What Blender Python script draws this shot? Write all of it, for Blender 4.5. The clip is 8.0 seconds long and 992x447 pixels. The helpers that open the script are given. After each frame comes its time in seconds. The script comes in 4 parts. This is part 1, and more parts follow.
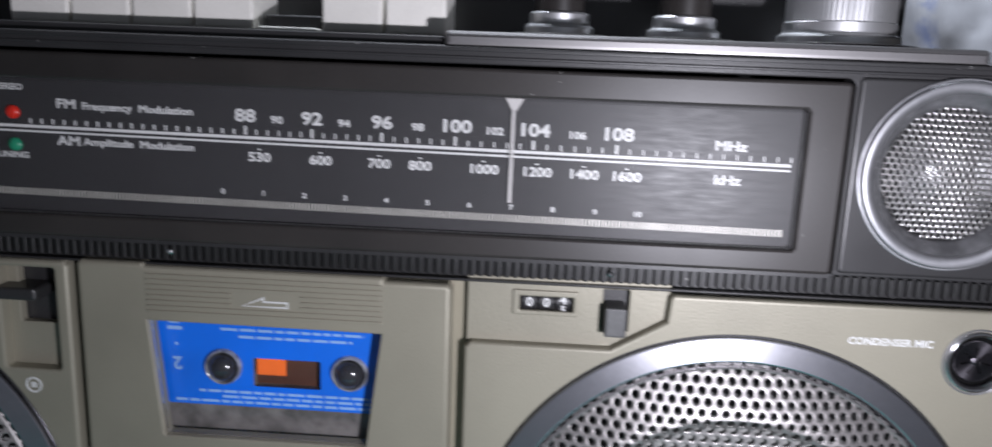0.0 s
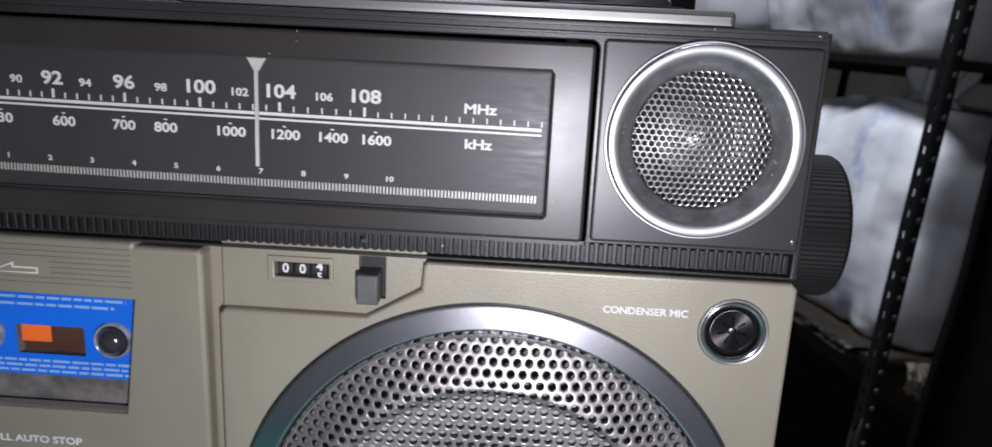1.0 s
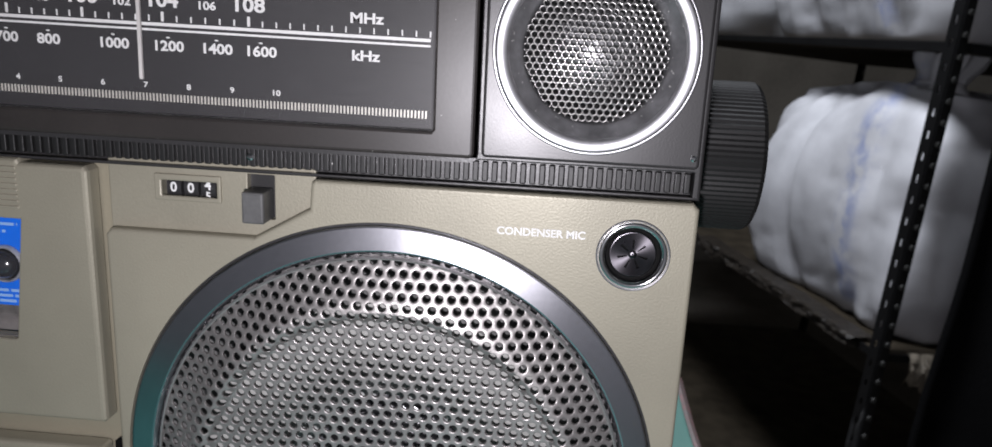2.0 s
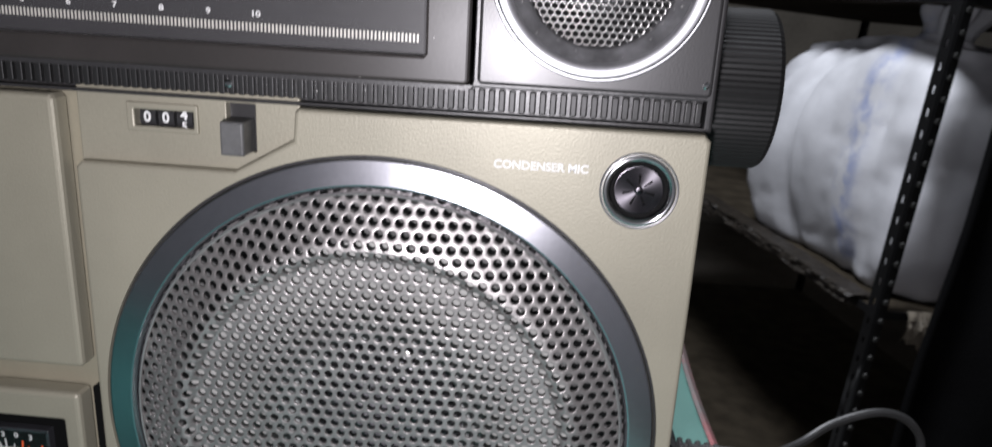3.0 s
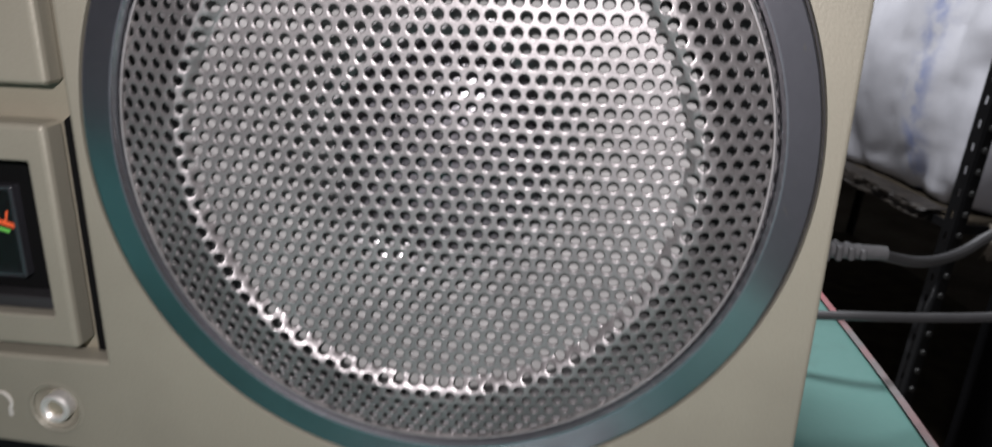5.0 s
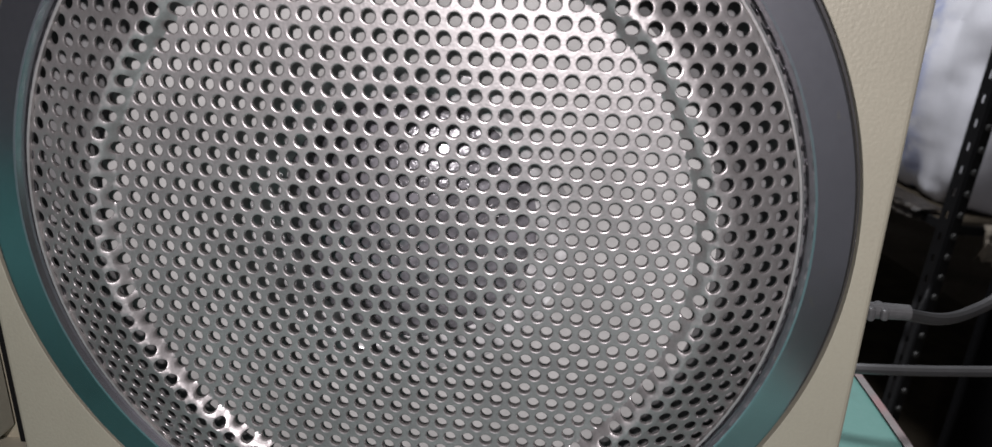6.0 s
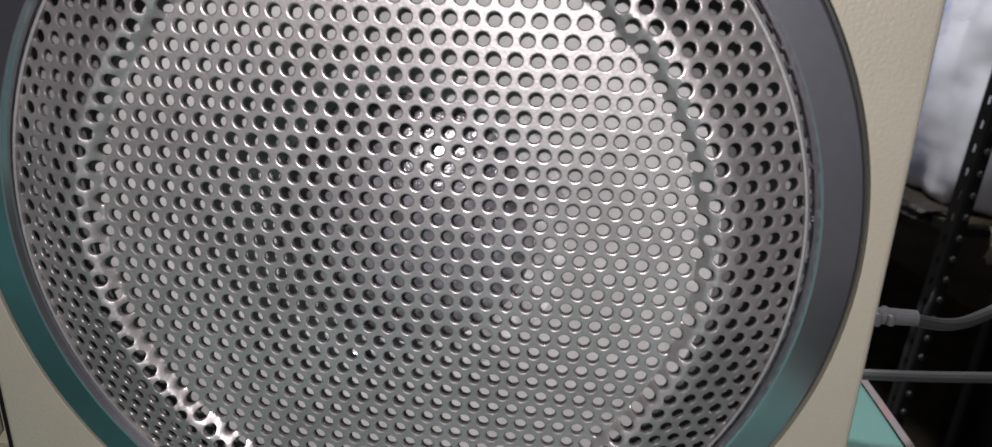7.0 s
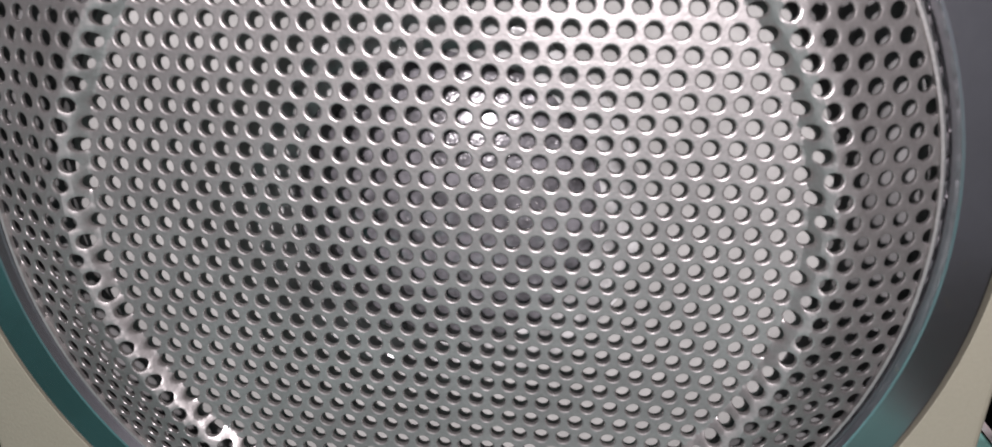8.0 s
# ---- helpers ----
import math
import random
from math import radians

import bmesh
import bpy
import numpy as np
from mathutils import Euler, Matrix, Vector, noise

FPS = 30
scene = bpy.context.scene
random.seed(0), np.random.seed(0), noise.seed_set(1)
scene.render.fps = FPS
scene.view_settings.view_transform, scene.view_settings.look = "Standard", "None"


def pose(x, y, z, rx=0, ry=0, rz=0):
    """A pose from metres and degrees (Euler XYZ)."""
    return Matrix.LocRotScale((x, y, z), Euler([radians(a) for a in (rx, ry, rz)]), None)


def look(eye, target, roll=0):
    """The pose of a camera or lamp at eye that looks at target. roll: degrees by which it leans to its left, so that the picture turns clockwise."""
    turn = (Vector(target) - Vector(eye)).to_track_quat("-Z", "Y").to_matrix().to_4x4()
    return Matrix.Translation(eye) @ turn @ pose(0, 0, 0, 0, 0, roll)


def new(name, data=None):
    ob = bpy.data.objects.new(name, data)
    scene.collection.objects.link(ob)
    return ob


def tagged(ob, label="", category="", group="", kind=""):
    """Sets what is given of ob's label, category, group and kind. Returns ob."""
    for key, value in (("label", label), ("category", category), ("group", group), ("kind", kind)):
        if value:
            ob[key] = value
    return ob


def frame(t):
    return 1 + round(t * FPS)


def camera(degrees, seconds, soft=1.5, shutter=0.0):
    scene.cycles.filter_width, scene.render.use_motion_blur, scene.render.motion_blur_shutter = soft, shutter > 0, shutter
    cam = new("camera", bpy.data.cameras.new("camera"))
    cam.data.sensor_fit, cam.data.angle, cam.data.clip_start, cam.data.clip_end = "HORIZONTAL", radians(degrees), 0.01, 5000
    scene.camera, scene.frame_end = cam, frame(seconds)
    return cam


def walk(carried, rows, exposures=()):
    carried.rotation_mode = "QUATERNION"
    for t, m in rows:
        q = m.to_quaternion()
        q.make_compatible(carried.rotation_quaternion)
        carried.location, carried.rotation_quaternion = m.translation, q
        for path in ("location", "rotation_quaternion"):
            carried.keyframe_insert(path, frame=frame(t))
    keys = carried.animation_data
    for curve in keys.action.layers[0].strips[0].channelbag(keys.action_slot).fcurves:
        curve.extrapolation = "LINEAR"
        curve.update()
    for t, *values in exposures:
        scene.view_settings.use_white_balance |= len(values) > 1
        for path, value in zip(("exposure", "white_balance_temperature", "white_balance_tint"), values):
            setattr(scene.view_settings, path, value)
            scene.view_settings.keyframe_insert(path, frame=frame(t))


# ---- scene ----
cam = camera(65.14, 8.0, soft=1.35, shutter=0.35)
cam.data.dof.use_dof, cam.data.dof.focus_distance, cam.data.dof.aperture_fstop = True, 0.175, 32.0
walk(cam, [
    (0.0, pose(-0.0665, -0.2307, 0.2626, 78.25, -2.18, 3.22)),
    (0.5, pose(-0.0173, -0.2258, 0.2684, 75.38, -2.38, 3.20)),
    (1.0, pose(0.0063, -0.2213, 0.2633, 75.98, -2.69, 2.83)),
    (1.5, pose(0.0273, -0.2178, 0.2523, 75.25, -2.87, 3.03)),
    (1.7, pose(0.0377, -0.2184, 0.2422, 76.43, -2.72, 3.88)),
    (2.8, pose(0.0500, -0.2024, 0.2355, 73.60, -2.75, 4.95)),
    (3.0, pose(0.0449, -0.2036, 0.2285, 73.14, -3.09, 4.35)),
    (3.5, pose(0.0431, -0.2029, 0.2032, 70.60, -3.08, 4.86)),
    (4.0, pose(0.0351, -0.2039, 0.1761, 70.11, -2.43, 5.41)),
    (4.5, pose(0.0207, -0.2080, 0.1329, 70.44, -1.71, 5.39)),
    (5.0, pose(0.0309, -0.1658, 0.1432, 70.72, -1.61, 6.37)),
    (5.2, pose(0.0288, -0.1523, 0.1502, 69.07, -1.81, 4.93)),
    (6.3, pose(0.0304, -0.1347, 0.1536, 69.90, -1.71, 5.62)),
    (6.5, pose(0.0310, -0.1362, 0.1527, 69.92, -1.68, 5.57)),
    (7.0, pose(0.0304, -0.1312, 0.1528, 69.74, -1.75, 5.79)),
    (7.5, pose(0.0268, -0.1114, 0.1452, 66.71, -0.99, 6.66)),
    (8.0, pose(0.0209, -0.1097, 0.1464, 67.48, -0.62, 6.35)),
], exposures=[(0.0, 0.02, 5950, 10), (0.5, -0.06, 6000, 10), (1.0, -0.1, 6080, 10), (1.5, -0.12, 6230, 10), (3.0, 0.02, 6270, 10), (3.5, 0.08, 6300, 10), (4.0, 0.06, 6340, 11), (4.5, 0.22, 6400, 12), (5.0, 0.17, 6420, 12), (6.5, 0.12, 6480, 12), (7.0, 0.12, 6480, 12), (7.5, 0.32, 6500, 13), (8.0, 0.4, 6500, 13)])

# ---- light: a small hand torch in front of the radio, a dim unseen overhead fill added to the store room ----
world = bpy.data.worlds.new("world")
scene.world = world
world.use_nodes = True
world.node_tree.nodes["Background"].inputs[0].default_value = (0.8, 0.9, 1.0, 1)
world.node_tree.nodes["Background"].inputs[1].default_value = 0.02


def lamp(name, size, power, colour, eye, target):
    data = bpy.data.lights.new(name, "AREA")
    data.shape, data.size, data.energy, data.color = "DISK", size, power, colour
    ob = new(name, data)
    ob.matrix_world = look(eye, target)
    return ob


torch = lamp("torch_lamp", 0.013, 1.10, (1.0, 0.94, 0.97), (0.028, -0.247, 0.202), (0.0, 0.0, 0.125))
# added fill without a fixture, brightens the sacks, deck and cloth
overhead_fill = lamp("overhead_fill", 0.5, 43.0, (0.95, 0.96, 1.0), (-0.16, 0.55, 1.62), (0.35, 0.9, 0.0))


# ---- materials ----
def material(name, base, rough=0.5, metal=0.0, grain=400.0, depth=0.0, vary=0.12, stain=25.0, second=None, rough_vary=0.1, coat=0.0, spec=0.5, dust=0.0, span=(0.38, 0.68)):
    """A surface with fine grain, larger stains and relief; sizes in waves per metre."""
    m = bpy.data.materials.new(name)
    m.use_nodes = True
    nt = m.node_tree
    p = nt.nodes["Principled BSDF"]
    tc = nt.nodes.new("ShaderNodeTexCoord")
    fine = nt.nodes.new("ShaderNodeTexNoise")
    fine.inputs["Scale"].default_value, fine.inputs["Detail"].default_value = grain, 4
    wide = nt.nodes.new("ShaderNodeTexNoise")
    wide.inputs["Scale"].default_value, wide.inputs["Detail"].default_value = stain, 5
    for n in (fine, wide):
        nt.links.new(tc.outputs["Object"], n.inputs["Vector"])
    other = second or [c * (1 - 2.2 * vary) for c in base]
    mix = nt.nodes.new("ShaderNodeMix")
    mix.data_type = "RGBA"
    ramp = nt.nodes.new("ShaderNodeValToRGB")
    ramp.color_ramp.elements[0].position, ramp.color_ramp.elements[1].position = span
    nt.links.new(wide.outputs["Fac"], ramp.inputs[0])
    nt.links.new(ramp.outputs["Color"], mix.inputs["Factor"])
    mix.inputs[6].default_value, mix.inputs[7].default_value = (*base, 1), (*other, 1)
    mul = nt.nodes.new("ShaderNodeMix")
    mul.data_type, mul.blend_type = "RGBA", "MULTIPLY"
    mul.inputs["Factor"].default_value = min(1.0, vary * 2)
    nt.links.new(mix.outputs[2], mul.inputs[6])
    nt.links.new(fine.outputs["Fac"], mul.inputs[7])
    out = mul.outputs[2]
    if dust:
        # sparse pale specks of dust and tiny scratches
        d = nt.nodes.new("ShaderNodeTexNoise")
        d.inputs["Scale"].default_value, d.inputs["Detail"].default_value = 620, 2
        nt.links.new(tc.outputs["Object"], d.inputs["Vector"])
        dr = nt.nodes.new("ShaderNodeValToRGB")
        dr.color_ramp.elements[0].position, dr.color_ramp.elements[1].position = 0.78 - 0.1 * dust, 0.81 - 0.1 * dust
        dm = nt.nodes.new("ShaderNodeMix")
        dm.data_type = "RGBA"
        dm.inputs[7].default_value = (0.55, 0.54, 0.52, 1)
        nt.links.new(d.outputs["Fac"], dr.inputs[0])
        nt.links.new(dr.outputs["Color"], dm.inputs["Factor"])
        nt.links.new(out, dm.inputs[6])
        out = dm.outputs[2]
    nt.links.new(out, p.inputs["Base Color"])
    rr_ = nt.nodes.new("ShaderNodeMapRange")
    rr_.inputs["To Min"].default_value, rr_.inputs["To Max"].default_value = max(0.02, rough - rough_vary), rough + rough_vary
    nt.links.new(wide.outputs["Fac"], rr_.inputs[0])
    nt.links.new(rr_.outputs[0], p.inputs["Roughness"])
    p.inputs["Metallic"].default_value = metal
    p.inputs["Specular IOR Level"].default_value = spec
    p.inputs["Coat Weight"].default_value = coat
    p.inputs["Coat Roughness"].default_value = 0.1
    if depth:
        b = nt.nodes.new("ShaderNodeBump")
        b.inputs["Strength"].default_value, b.inputs["Distance"].default_value = 0.6, depth
        nt.links.new(fine.outputs["Fac"], b.inputs["Height"])
        nt.links.new(b.outputs[0], p.inputs["Normal"])
    return m


def clear(name, rough=0.05, tint=(1, 1, 1), ior=1.45):
    """Thin clear plastic: see-through, with a gloss that grows at a flat angle."""
    m = bpy.data.materials.new(name)
    m.use_nodes = True
    nt = m.node_tree
    nt.nodes.remove(nt.nodes["Principled BSDF"])
    a, g, f, x = (nt.nodes.new("ShaderNode" + k) for k in ("BsdfTransparent", "BsdfGlossy", "Fresnel", "MixShader"))
    a.inputs[0].default_value = (*tint, 1)
    f.inputs[0].default_value = ior
    n = nt.nodes.new("ShaderNodeTexNoise")
    n.inputs["Scale"].default_value = 30
    r = nt.nodes.new("ShaderNodeMapRange")
    r.inputs["To Min"].default_value, r.inputs["To Max"].default_value = rough * 0.6, rough * 1.6
    nt.links.new(n.outputs["Fac"], r.inputs[0])
    nt.links.new(r.outputs[0], g.inputs["Roughness"])
    nt.links.new(f.outputs[0], x.inputs[0])
    nt.links.new(a.outputs[0], x.inputs[1])
    nt.links.new(g.outputs[0], x.inputs[2])
    nt.links.new(x.outputs[0], nt.nodes["Material Output"].inputs[0])
    return m


M_olive = material("champagne_paint", (0.300, 0.281, 0.218), 0.46, 0.25, 1500, 0.00011, 0.08, 18, rough_vary=0.05)
M_olive_dark = material("champagne_recess", (0.34, 0.31, 0.23), 0.5, 0.4, 2200, 0.00004, 0.08, 22)
M_black = material("black_plastic", (0.034, 0.033, 0.034), 0.35, 0.0, 1500, 0.00005, 0.15, 25, dust=0.35)
M_case = material("black_case", (0.006, 0.006, 0.006), 0.5, 0.0, 900, 0.0002, 0.15, 20, spec=0.2)
M_gloss = material("glossy_black_bezel", (0.037, 0.033, 0.031), 0.36, 0.0, 900, 0.00001, 0.15, 30, spec=0.4, dust=0.35)
M_face = material("dark_metal_face", (0.040, 0.039, 0.040), 0.36, 0.25, 1800, 0.00003, 0.12, 22)
M_deck = material("satin_deck", (0.30, 0.29, 0.29), 0.36, 0.8, 1200, 0.0, 0.1, 30)
M_dial = material("dial_plate", (0.042, 0.041, 0.043), 0.55, 0.0, 900, 0.0, 0.1, 14, spec=0.2)
M_pit = material("black_pit", (0.005, 0.005, 0.005), 0.6, 0.0, 900, 0.0, 0.1, 14, spec=0.06)
M_white = material("white_print", (0.66, 0.66, 0.65), 0.5, 0.0, 800, 0.0, 0.05, 60)
M_ink = material("silver_print", (0.62, 0.60, 0.54), 0.45, 0.2, 900, 0.0, 0.08, 60)
M_chrome = material("chrome", (0.82, 0.82, 0.83), 0.12, 1.0, 600, 0.0, 0.06, 40, rough_vary=0.07)
M_knob = material("polished_knob", (0.85, 0.85, 0.86), 0.36, 0.85, 600, 0.0, 0.06, 60)
M_nickel = material("nickel", (0.80, 0.78, 0.72), 0.42, 0.6, 600, 0.0, 0.06, 60)
M_wallring = material("grey_wall_ring", (0.30, 0.30, 0.31), 0.34, 0.6, 500, 0.0002, 0.2, 120, dust=0.9)
M_trim = material("bright_trim", (0.52, 0.52, 0.54), 0.36, 0.85, 600, 0.0, 0.14, 90, rough_vary=0.18)
M_ring = material("satin_ring", (0.60, 0.60, 0.645), 0.22, 1.0, 700, 0.00001, 0.08, 30, rough_vary=0.07, dust=0.7)
M_grille = material("grille_steel", (0.43, 0.41, 0.40), 0.42, 0.78, 1700, 0.00006, 0.16, 35, rough_vary=0.1)
M_mesh = material("tweeter_mesh", (0.52, 0.51, 0.50), 0.34, 0.9, 1500, 0.0, 0.1, 60)
M_cone = material("paper_cone", (0.33, 0.33, 0.315), 0.7, 0.0, 500, 0.0002, 0.12, 60)
M_cap = material("dust_cap", (0.22, 0.215, 0.23), 0.24, 0.1, 520, 0.0005, 0.35, 300, rough_vary=0.1, coat=1.0)
M_glue = material("dried_glue", (0.58, 0.58, 0.57), 0.24, 0.0, 260, 0.0005, 0.3, 160, rough_vary=0.12, coat=1.0)
M_dome = material("tweeter_dome", (0.55, 0.55, 0.56), 0.28, 0.5, 420, 0.0006, 0.3, 300)
M_dark_cone = material("dark_cone", (0.06, 0.06, 0.06), 0.35, 0.3, 260, 0.0006, 0.2, 130)
M_surround = material("rubber_surround", (0.16, 0.16, 0.157), 0.6, 0.0, 300, 0.0002, 0.2, 60)
M_mic = material("mic_face", (0.13, 0.122, 0.135), 0.3, 1.0, 300, 0.0, 0.2, 220)
M_mic.node_tree.nodes["Principled BSDF"].inputs["Anisotropic"].default_value = 0.8
# turned on a lathe: the sheen runs round the face's middle
turned = M_mic.node_tree.nodes.new("ShaderNodeTangent")
turned.direction_type, turned.axis = "RADIAL", "Y"
M_mic.node_tree.links.new(turned.outputs[0], M_mic.node_tree.nodes["Principled BSDF"].inputs["Tangent"])
M_rubber = material("ribbed_rubber", (0.016, 0.016, 0.016), 0.42, 0.0, 900, 0.00005, 0.15, 40, spec=0.35)
M_lever = material("grey_lever", (0.10, 0.10, 0.10), 0.5, 0.0, 900, 0.0001, 0.15, 120)
M_key = material("cream_key", (0.86, 0.84, 0.78), 0.35, 0.0, 900, 0.0, 0.06, 40)
M_pane = clear("dial_pane", 0.34, (1, 1, 1), 1.2)
M_window = clear("door_window", 0.05, (1, 1, 1), 1.2)
M_blue = material("blue_label", (0.012, 0.155, 0.78), 0.4, 0.0, 600, 0.0, 0.08, 40)
M_blueprint = material("pale_blue_print", (0.28, 0.46, 0.80), 0.5, 0.0, 600, 0.0, 0.08, 40)
M_tape = material("brown_tape", (0.10, 0.045, 0.03), 0.35, 0.0, 900, 0.0, 0.12, 60)
M_orange = material("orange_liner", (0.95, 0.17, 0.02), 0.5, 0.0, 900, 0.0, 0.05, 60)
M_shell = material("smoky_shell", (0.22, 0.205, 0.195), 0.2, 0.0, 300, 0.0003, 0.25, 120)
M_hub = material("clear_hub", (0.45, 0.46, 0.5), 0.15, 0.0, 300, 0.0, 0.3, 200, coat=0.6)
M_spindle = material("spindle_black", (0.03, 0.03, 0.034), 0.2, 0.0, 300, 0.0, 0.1, 60, coat=1.0)
M_red = material("red_lens", (0.75, 0.03, 0.015), 0.25)
M_green = material("green_lens", (0.03, 0.30, 0.16), 0.25)
M_needle = material("pale_pointer", (0.62, 0.60, 0.58), 0.4)
M_vu_green = material("green_print", (0.14, 0.55, 0.08), 0.5)
M_vu_red = material("red_print", (0.85, 0.12, 0.03), 0.5)
M_cloth = material("teal_cloth", (0.043, 0.150, 0.134), 0.45, 0.0, 380, 0.0003, 0.12, 34, second=(0.014, 0.062, 0.055), span=(0.60, 0.72))


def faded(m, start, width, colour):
    """Puts brighter light into the cloth's colour from one line on, with a ragged border."""
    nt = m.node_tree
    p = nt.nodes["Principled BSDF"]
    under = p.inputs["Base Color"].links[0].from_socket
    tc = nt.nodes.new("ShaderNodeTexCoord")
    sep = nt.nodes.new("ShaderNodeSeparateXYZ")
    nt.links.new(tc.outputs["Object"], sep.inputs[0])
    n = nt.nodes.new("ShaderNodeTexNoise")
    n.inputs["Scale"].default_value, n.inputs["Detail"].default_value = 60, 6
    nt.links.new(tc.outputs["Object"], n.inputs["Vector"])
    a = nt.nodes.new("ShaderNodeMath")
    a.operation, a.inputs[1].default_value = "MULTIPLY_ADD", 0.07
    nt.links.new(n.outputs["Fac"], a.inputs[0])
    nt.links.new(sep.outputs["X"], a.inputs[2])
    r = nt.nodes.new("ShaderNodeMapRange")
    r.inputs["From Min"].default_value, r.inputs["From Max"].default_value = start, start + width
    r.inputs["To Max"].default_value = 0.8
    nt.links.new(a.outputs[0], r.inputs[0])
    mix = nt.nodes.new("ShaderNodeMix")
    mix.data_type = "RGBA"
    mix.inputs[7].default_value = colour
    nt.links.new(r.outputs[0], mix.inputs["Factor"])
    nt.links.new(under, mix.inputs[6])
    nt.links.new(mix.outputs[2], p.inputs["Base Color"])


def smudged(m, spots, colour):
    """Dark smears on the cloth round the given places: x, y and reach of each."""
    nt = m.node_tree
    p = nt.nodes["Principled BSDF"]
    under = p.inputs["Base Color"].links[0].from_socket
    tc = nt.nodes.new("ShaderNodeTexCoord")
    n = nt.nodes.new("ShaderNodeTexNoise")
    n.inputs["Scale"].default_value, n.inputs["Detail"].default_value = 130, 6
    nt.links.new(tc.outputs["Object"], n.inputs["Vector"])
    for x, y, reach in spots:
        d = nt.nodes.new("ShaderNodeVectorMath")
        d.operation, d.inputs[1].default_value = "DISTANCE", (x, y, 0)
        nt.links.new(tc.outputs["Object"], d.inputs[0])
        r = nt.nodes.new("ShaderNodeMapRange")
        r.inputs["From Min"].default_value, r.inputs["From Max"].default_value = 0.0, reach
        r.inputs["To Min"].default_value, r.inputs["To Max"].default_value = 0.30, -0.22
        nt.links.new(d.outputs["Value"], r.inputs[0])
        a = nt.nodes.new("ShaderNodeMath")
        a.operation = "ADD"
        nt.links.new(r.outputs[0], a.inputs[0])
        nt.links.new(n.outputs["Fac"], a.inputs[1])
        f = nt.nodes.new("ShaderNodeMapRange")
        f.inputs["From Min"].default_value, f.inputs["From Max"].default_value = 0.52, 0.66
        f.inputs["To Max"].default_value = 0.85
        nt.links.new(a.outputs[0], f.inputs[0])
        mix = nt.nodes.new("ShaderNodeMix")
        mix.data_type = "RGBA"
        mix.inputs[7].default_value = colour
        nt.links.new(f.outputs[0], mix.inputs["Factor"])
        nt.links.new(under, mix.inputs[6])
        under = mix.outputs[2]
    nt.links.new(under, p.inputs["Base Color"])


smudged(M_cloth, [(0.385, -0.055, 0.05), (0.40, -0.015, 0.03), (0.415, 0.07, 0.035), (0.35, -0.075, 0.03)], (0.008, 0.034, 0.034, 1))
# the lit cloth beside the radio is mixed in as a paler teal
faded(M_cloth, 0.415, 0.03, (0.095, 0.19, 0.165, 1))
M_hem = material("pale_hem", (0.15, 0.135, 0.13), 0.7, 0.0, 300, 0.0003, 0.2, 35, second=(0.30, 0.10, 0.105))
M_sack = material("white_sack", (0.62, 0.625, 0.655), 0.55, 0.0, 500, 0.0002, 0.08, 6, second=(0.44, 0.445, 0.47))
M_liner = material("brown_wrap", (0.030, 0.024, 0.018), 0.5, 0.0, 200, 0.0005, 0.25, 60)
M_beige = material("beige_wrap", (0.24, 0.21, 0.165), 0.55, 0.0, 200, 0.0005, 0.2, 60)


def printed_sack(m):
    """Adds faded blue print in an upright band of the sack."""
    nt = m.node_tree
    p = nt.nodes["Principled BSDF"]
    under = p.inputs["Base Color"].links[0].from_socket
    tc = nt.nodes.new("ShaderNodeTexCoord")
    sep = nt.nodes.new("ShaderNodeSeparateXYZ")
    nt.links.new(tc.outputs["Object"], sep.inputs[0])
    n = nt.nodes.new("ShaderNodeTexNoise")
    n.inputs["Scale"].default_value, n.inputs["Detail"].default_value = 24, 3
    nt.links.new(tc.outputs["Object"], n.inputs["Vector"])
    r = nt.nodes.new("ShaderNodeMapRange")
    r.inputs["From Min"].default_value, r.inputs["From Max"].default_value = 0.42, 0.62
    nt.links.new(n.outputs["Fac"], r.inputs[0])
    y0, w = -0.126, 0.050
    a, b, c = (nt.nodes.new("ShaderNodeMath") for _ in range(3))
    a.operation, a.inputs[1].default_value = "SUBTRACT", y0
    b.operation = "ABSOLUTE"
    c.operation, c.use_clamp = "MULTIPLY_ADD", True
    c.inputs[1].default_value, c.inputs[2].default_value = -1 / w, 1.0
    nt.links.new(sep.outputs["Y"], a.inputs[0])
    nt.links.new(a.outputs[0], b.inputs[0])
    nt.links.new(b.outputs[0], c.inputs[0])
    bands = c.outputs[0]
    q = nt.nodes.new("ShaderNodeMath")
    q.operation, q.use_clamp = "MULTIPLY", True
    nt.links.new(bands, q.inputs[0])
    nt.links.new(r.outputs[0], q.inputs[1])
    mix = nt.nodes.new("ShaderNodeMix")
    mix.data_type = "RGBA"
    mix.inputs[7].default_value = (0.27, 0.31, 0.48, 1)
    nt.links.new(q.outputs[0], mix.inputs["Factor"])
    nt.links.new(under, mix.inputs[6])
    nt.links.new(mix.outputs[2], p.inputs["Base Color"])


printed_sack(M_sack)
M_steel = material("dark_rack_steel", (0.007, 0.007, 0.0075), 0.5, 0.0, 300, 0.0003, 0.2, 20, spec=0.25)
M_bolt = material("dull_bolt", (0.06, 0.06, 0.057), 0.45, 0.3, 300, 0.0, 0.2, 90)
M_board = material("shelf_board", (0.055, 0.045, 0.032), 0.7, 0.0, 120, 0.0005, 0.2, 14, spec=0.1)
M_cable = material("grey_cable", (0.035, 0.035, 0.035), 0.4, 0.0, 400, 0.0, 0.15, 30)
M_plug = material("grey_plug", (0.085, 0.085, 0.085), 0.5, 0.0, 700, 0.0001, 0.15, 60)
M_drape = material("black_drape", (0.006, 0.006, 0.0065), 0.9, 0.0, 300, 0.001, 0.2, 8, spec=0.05)
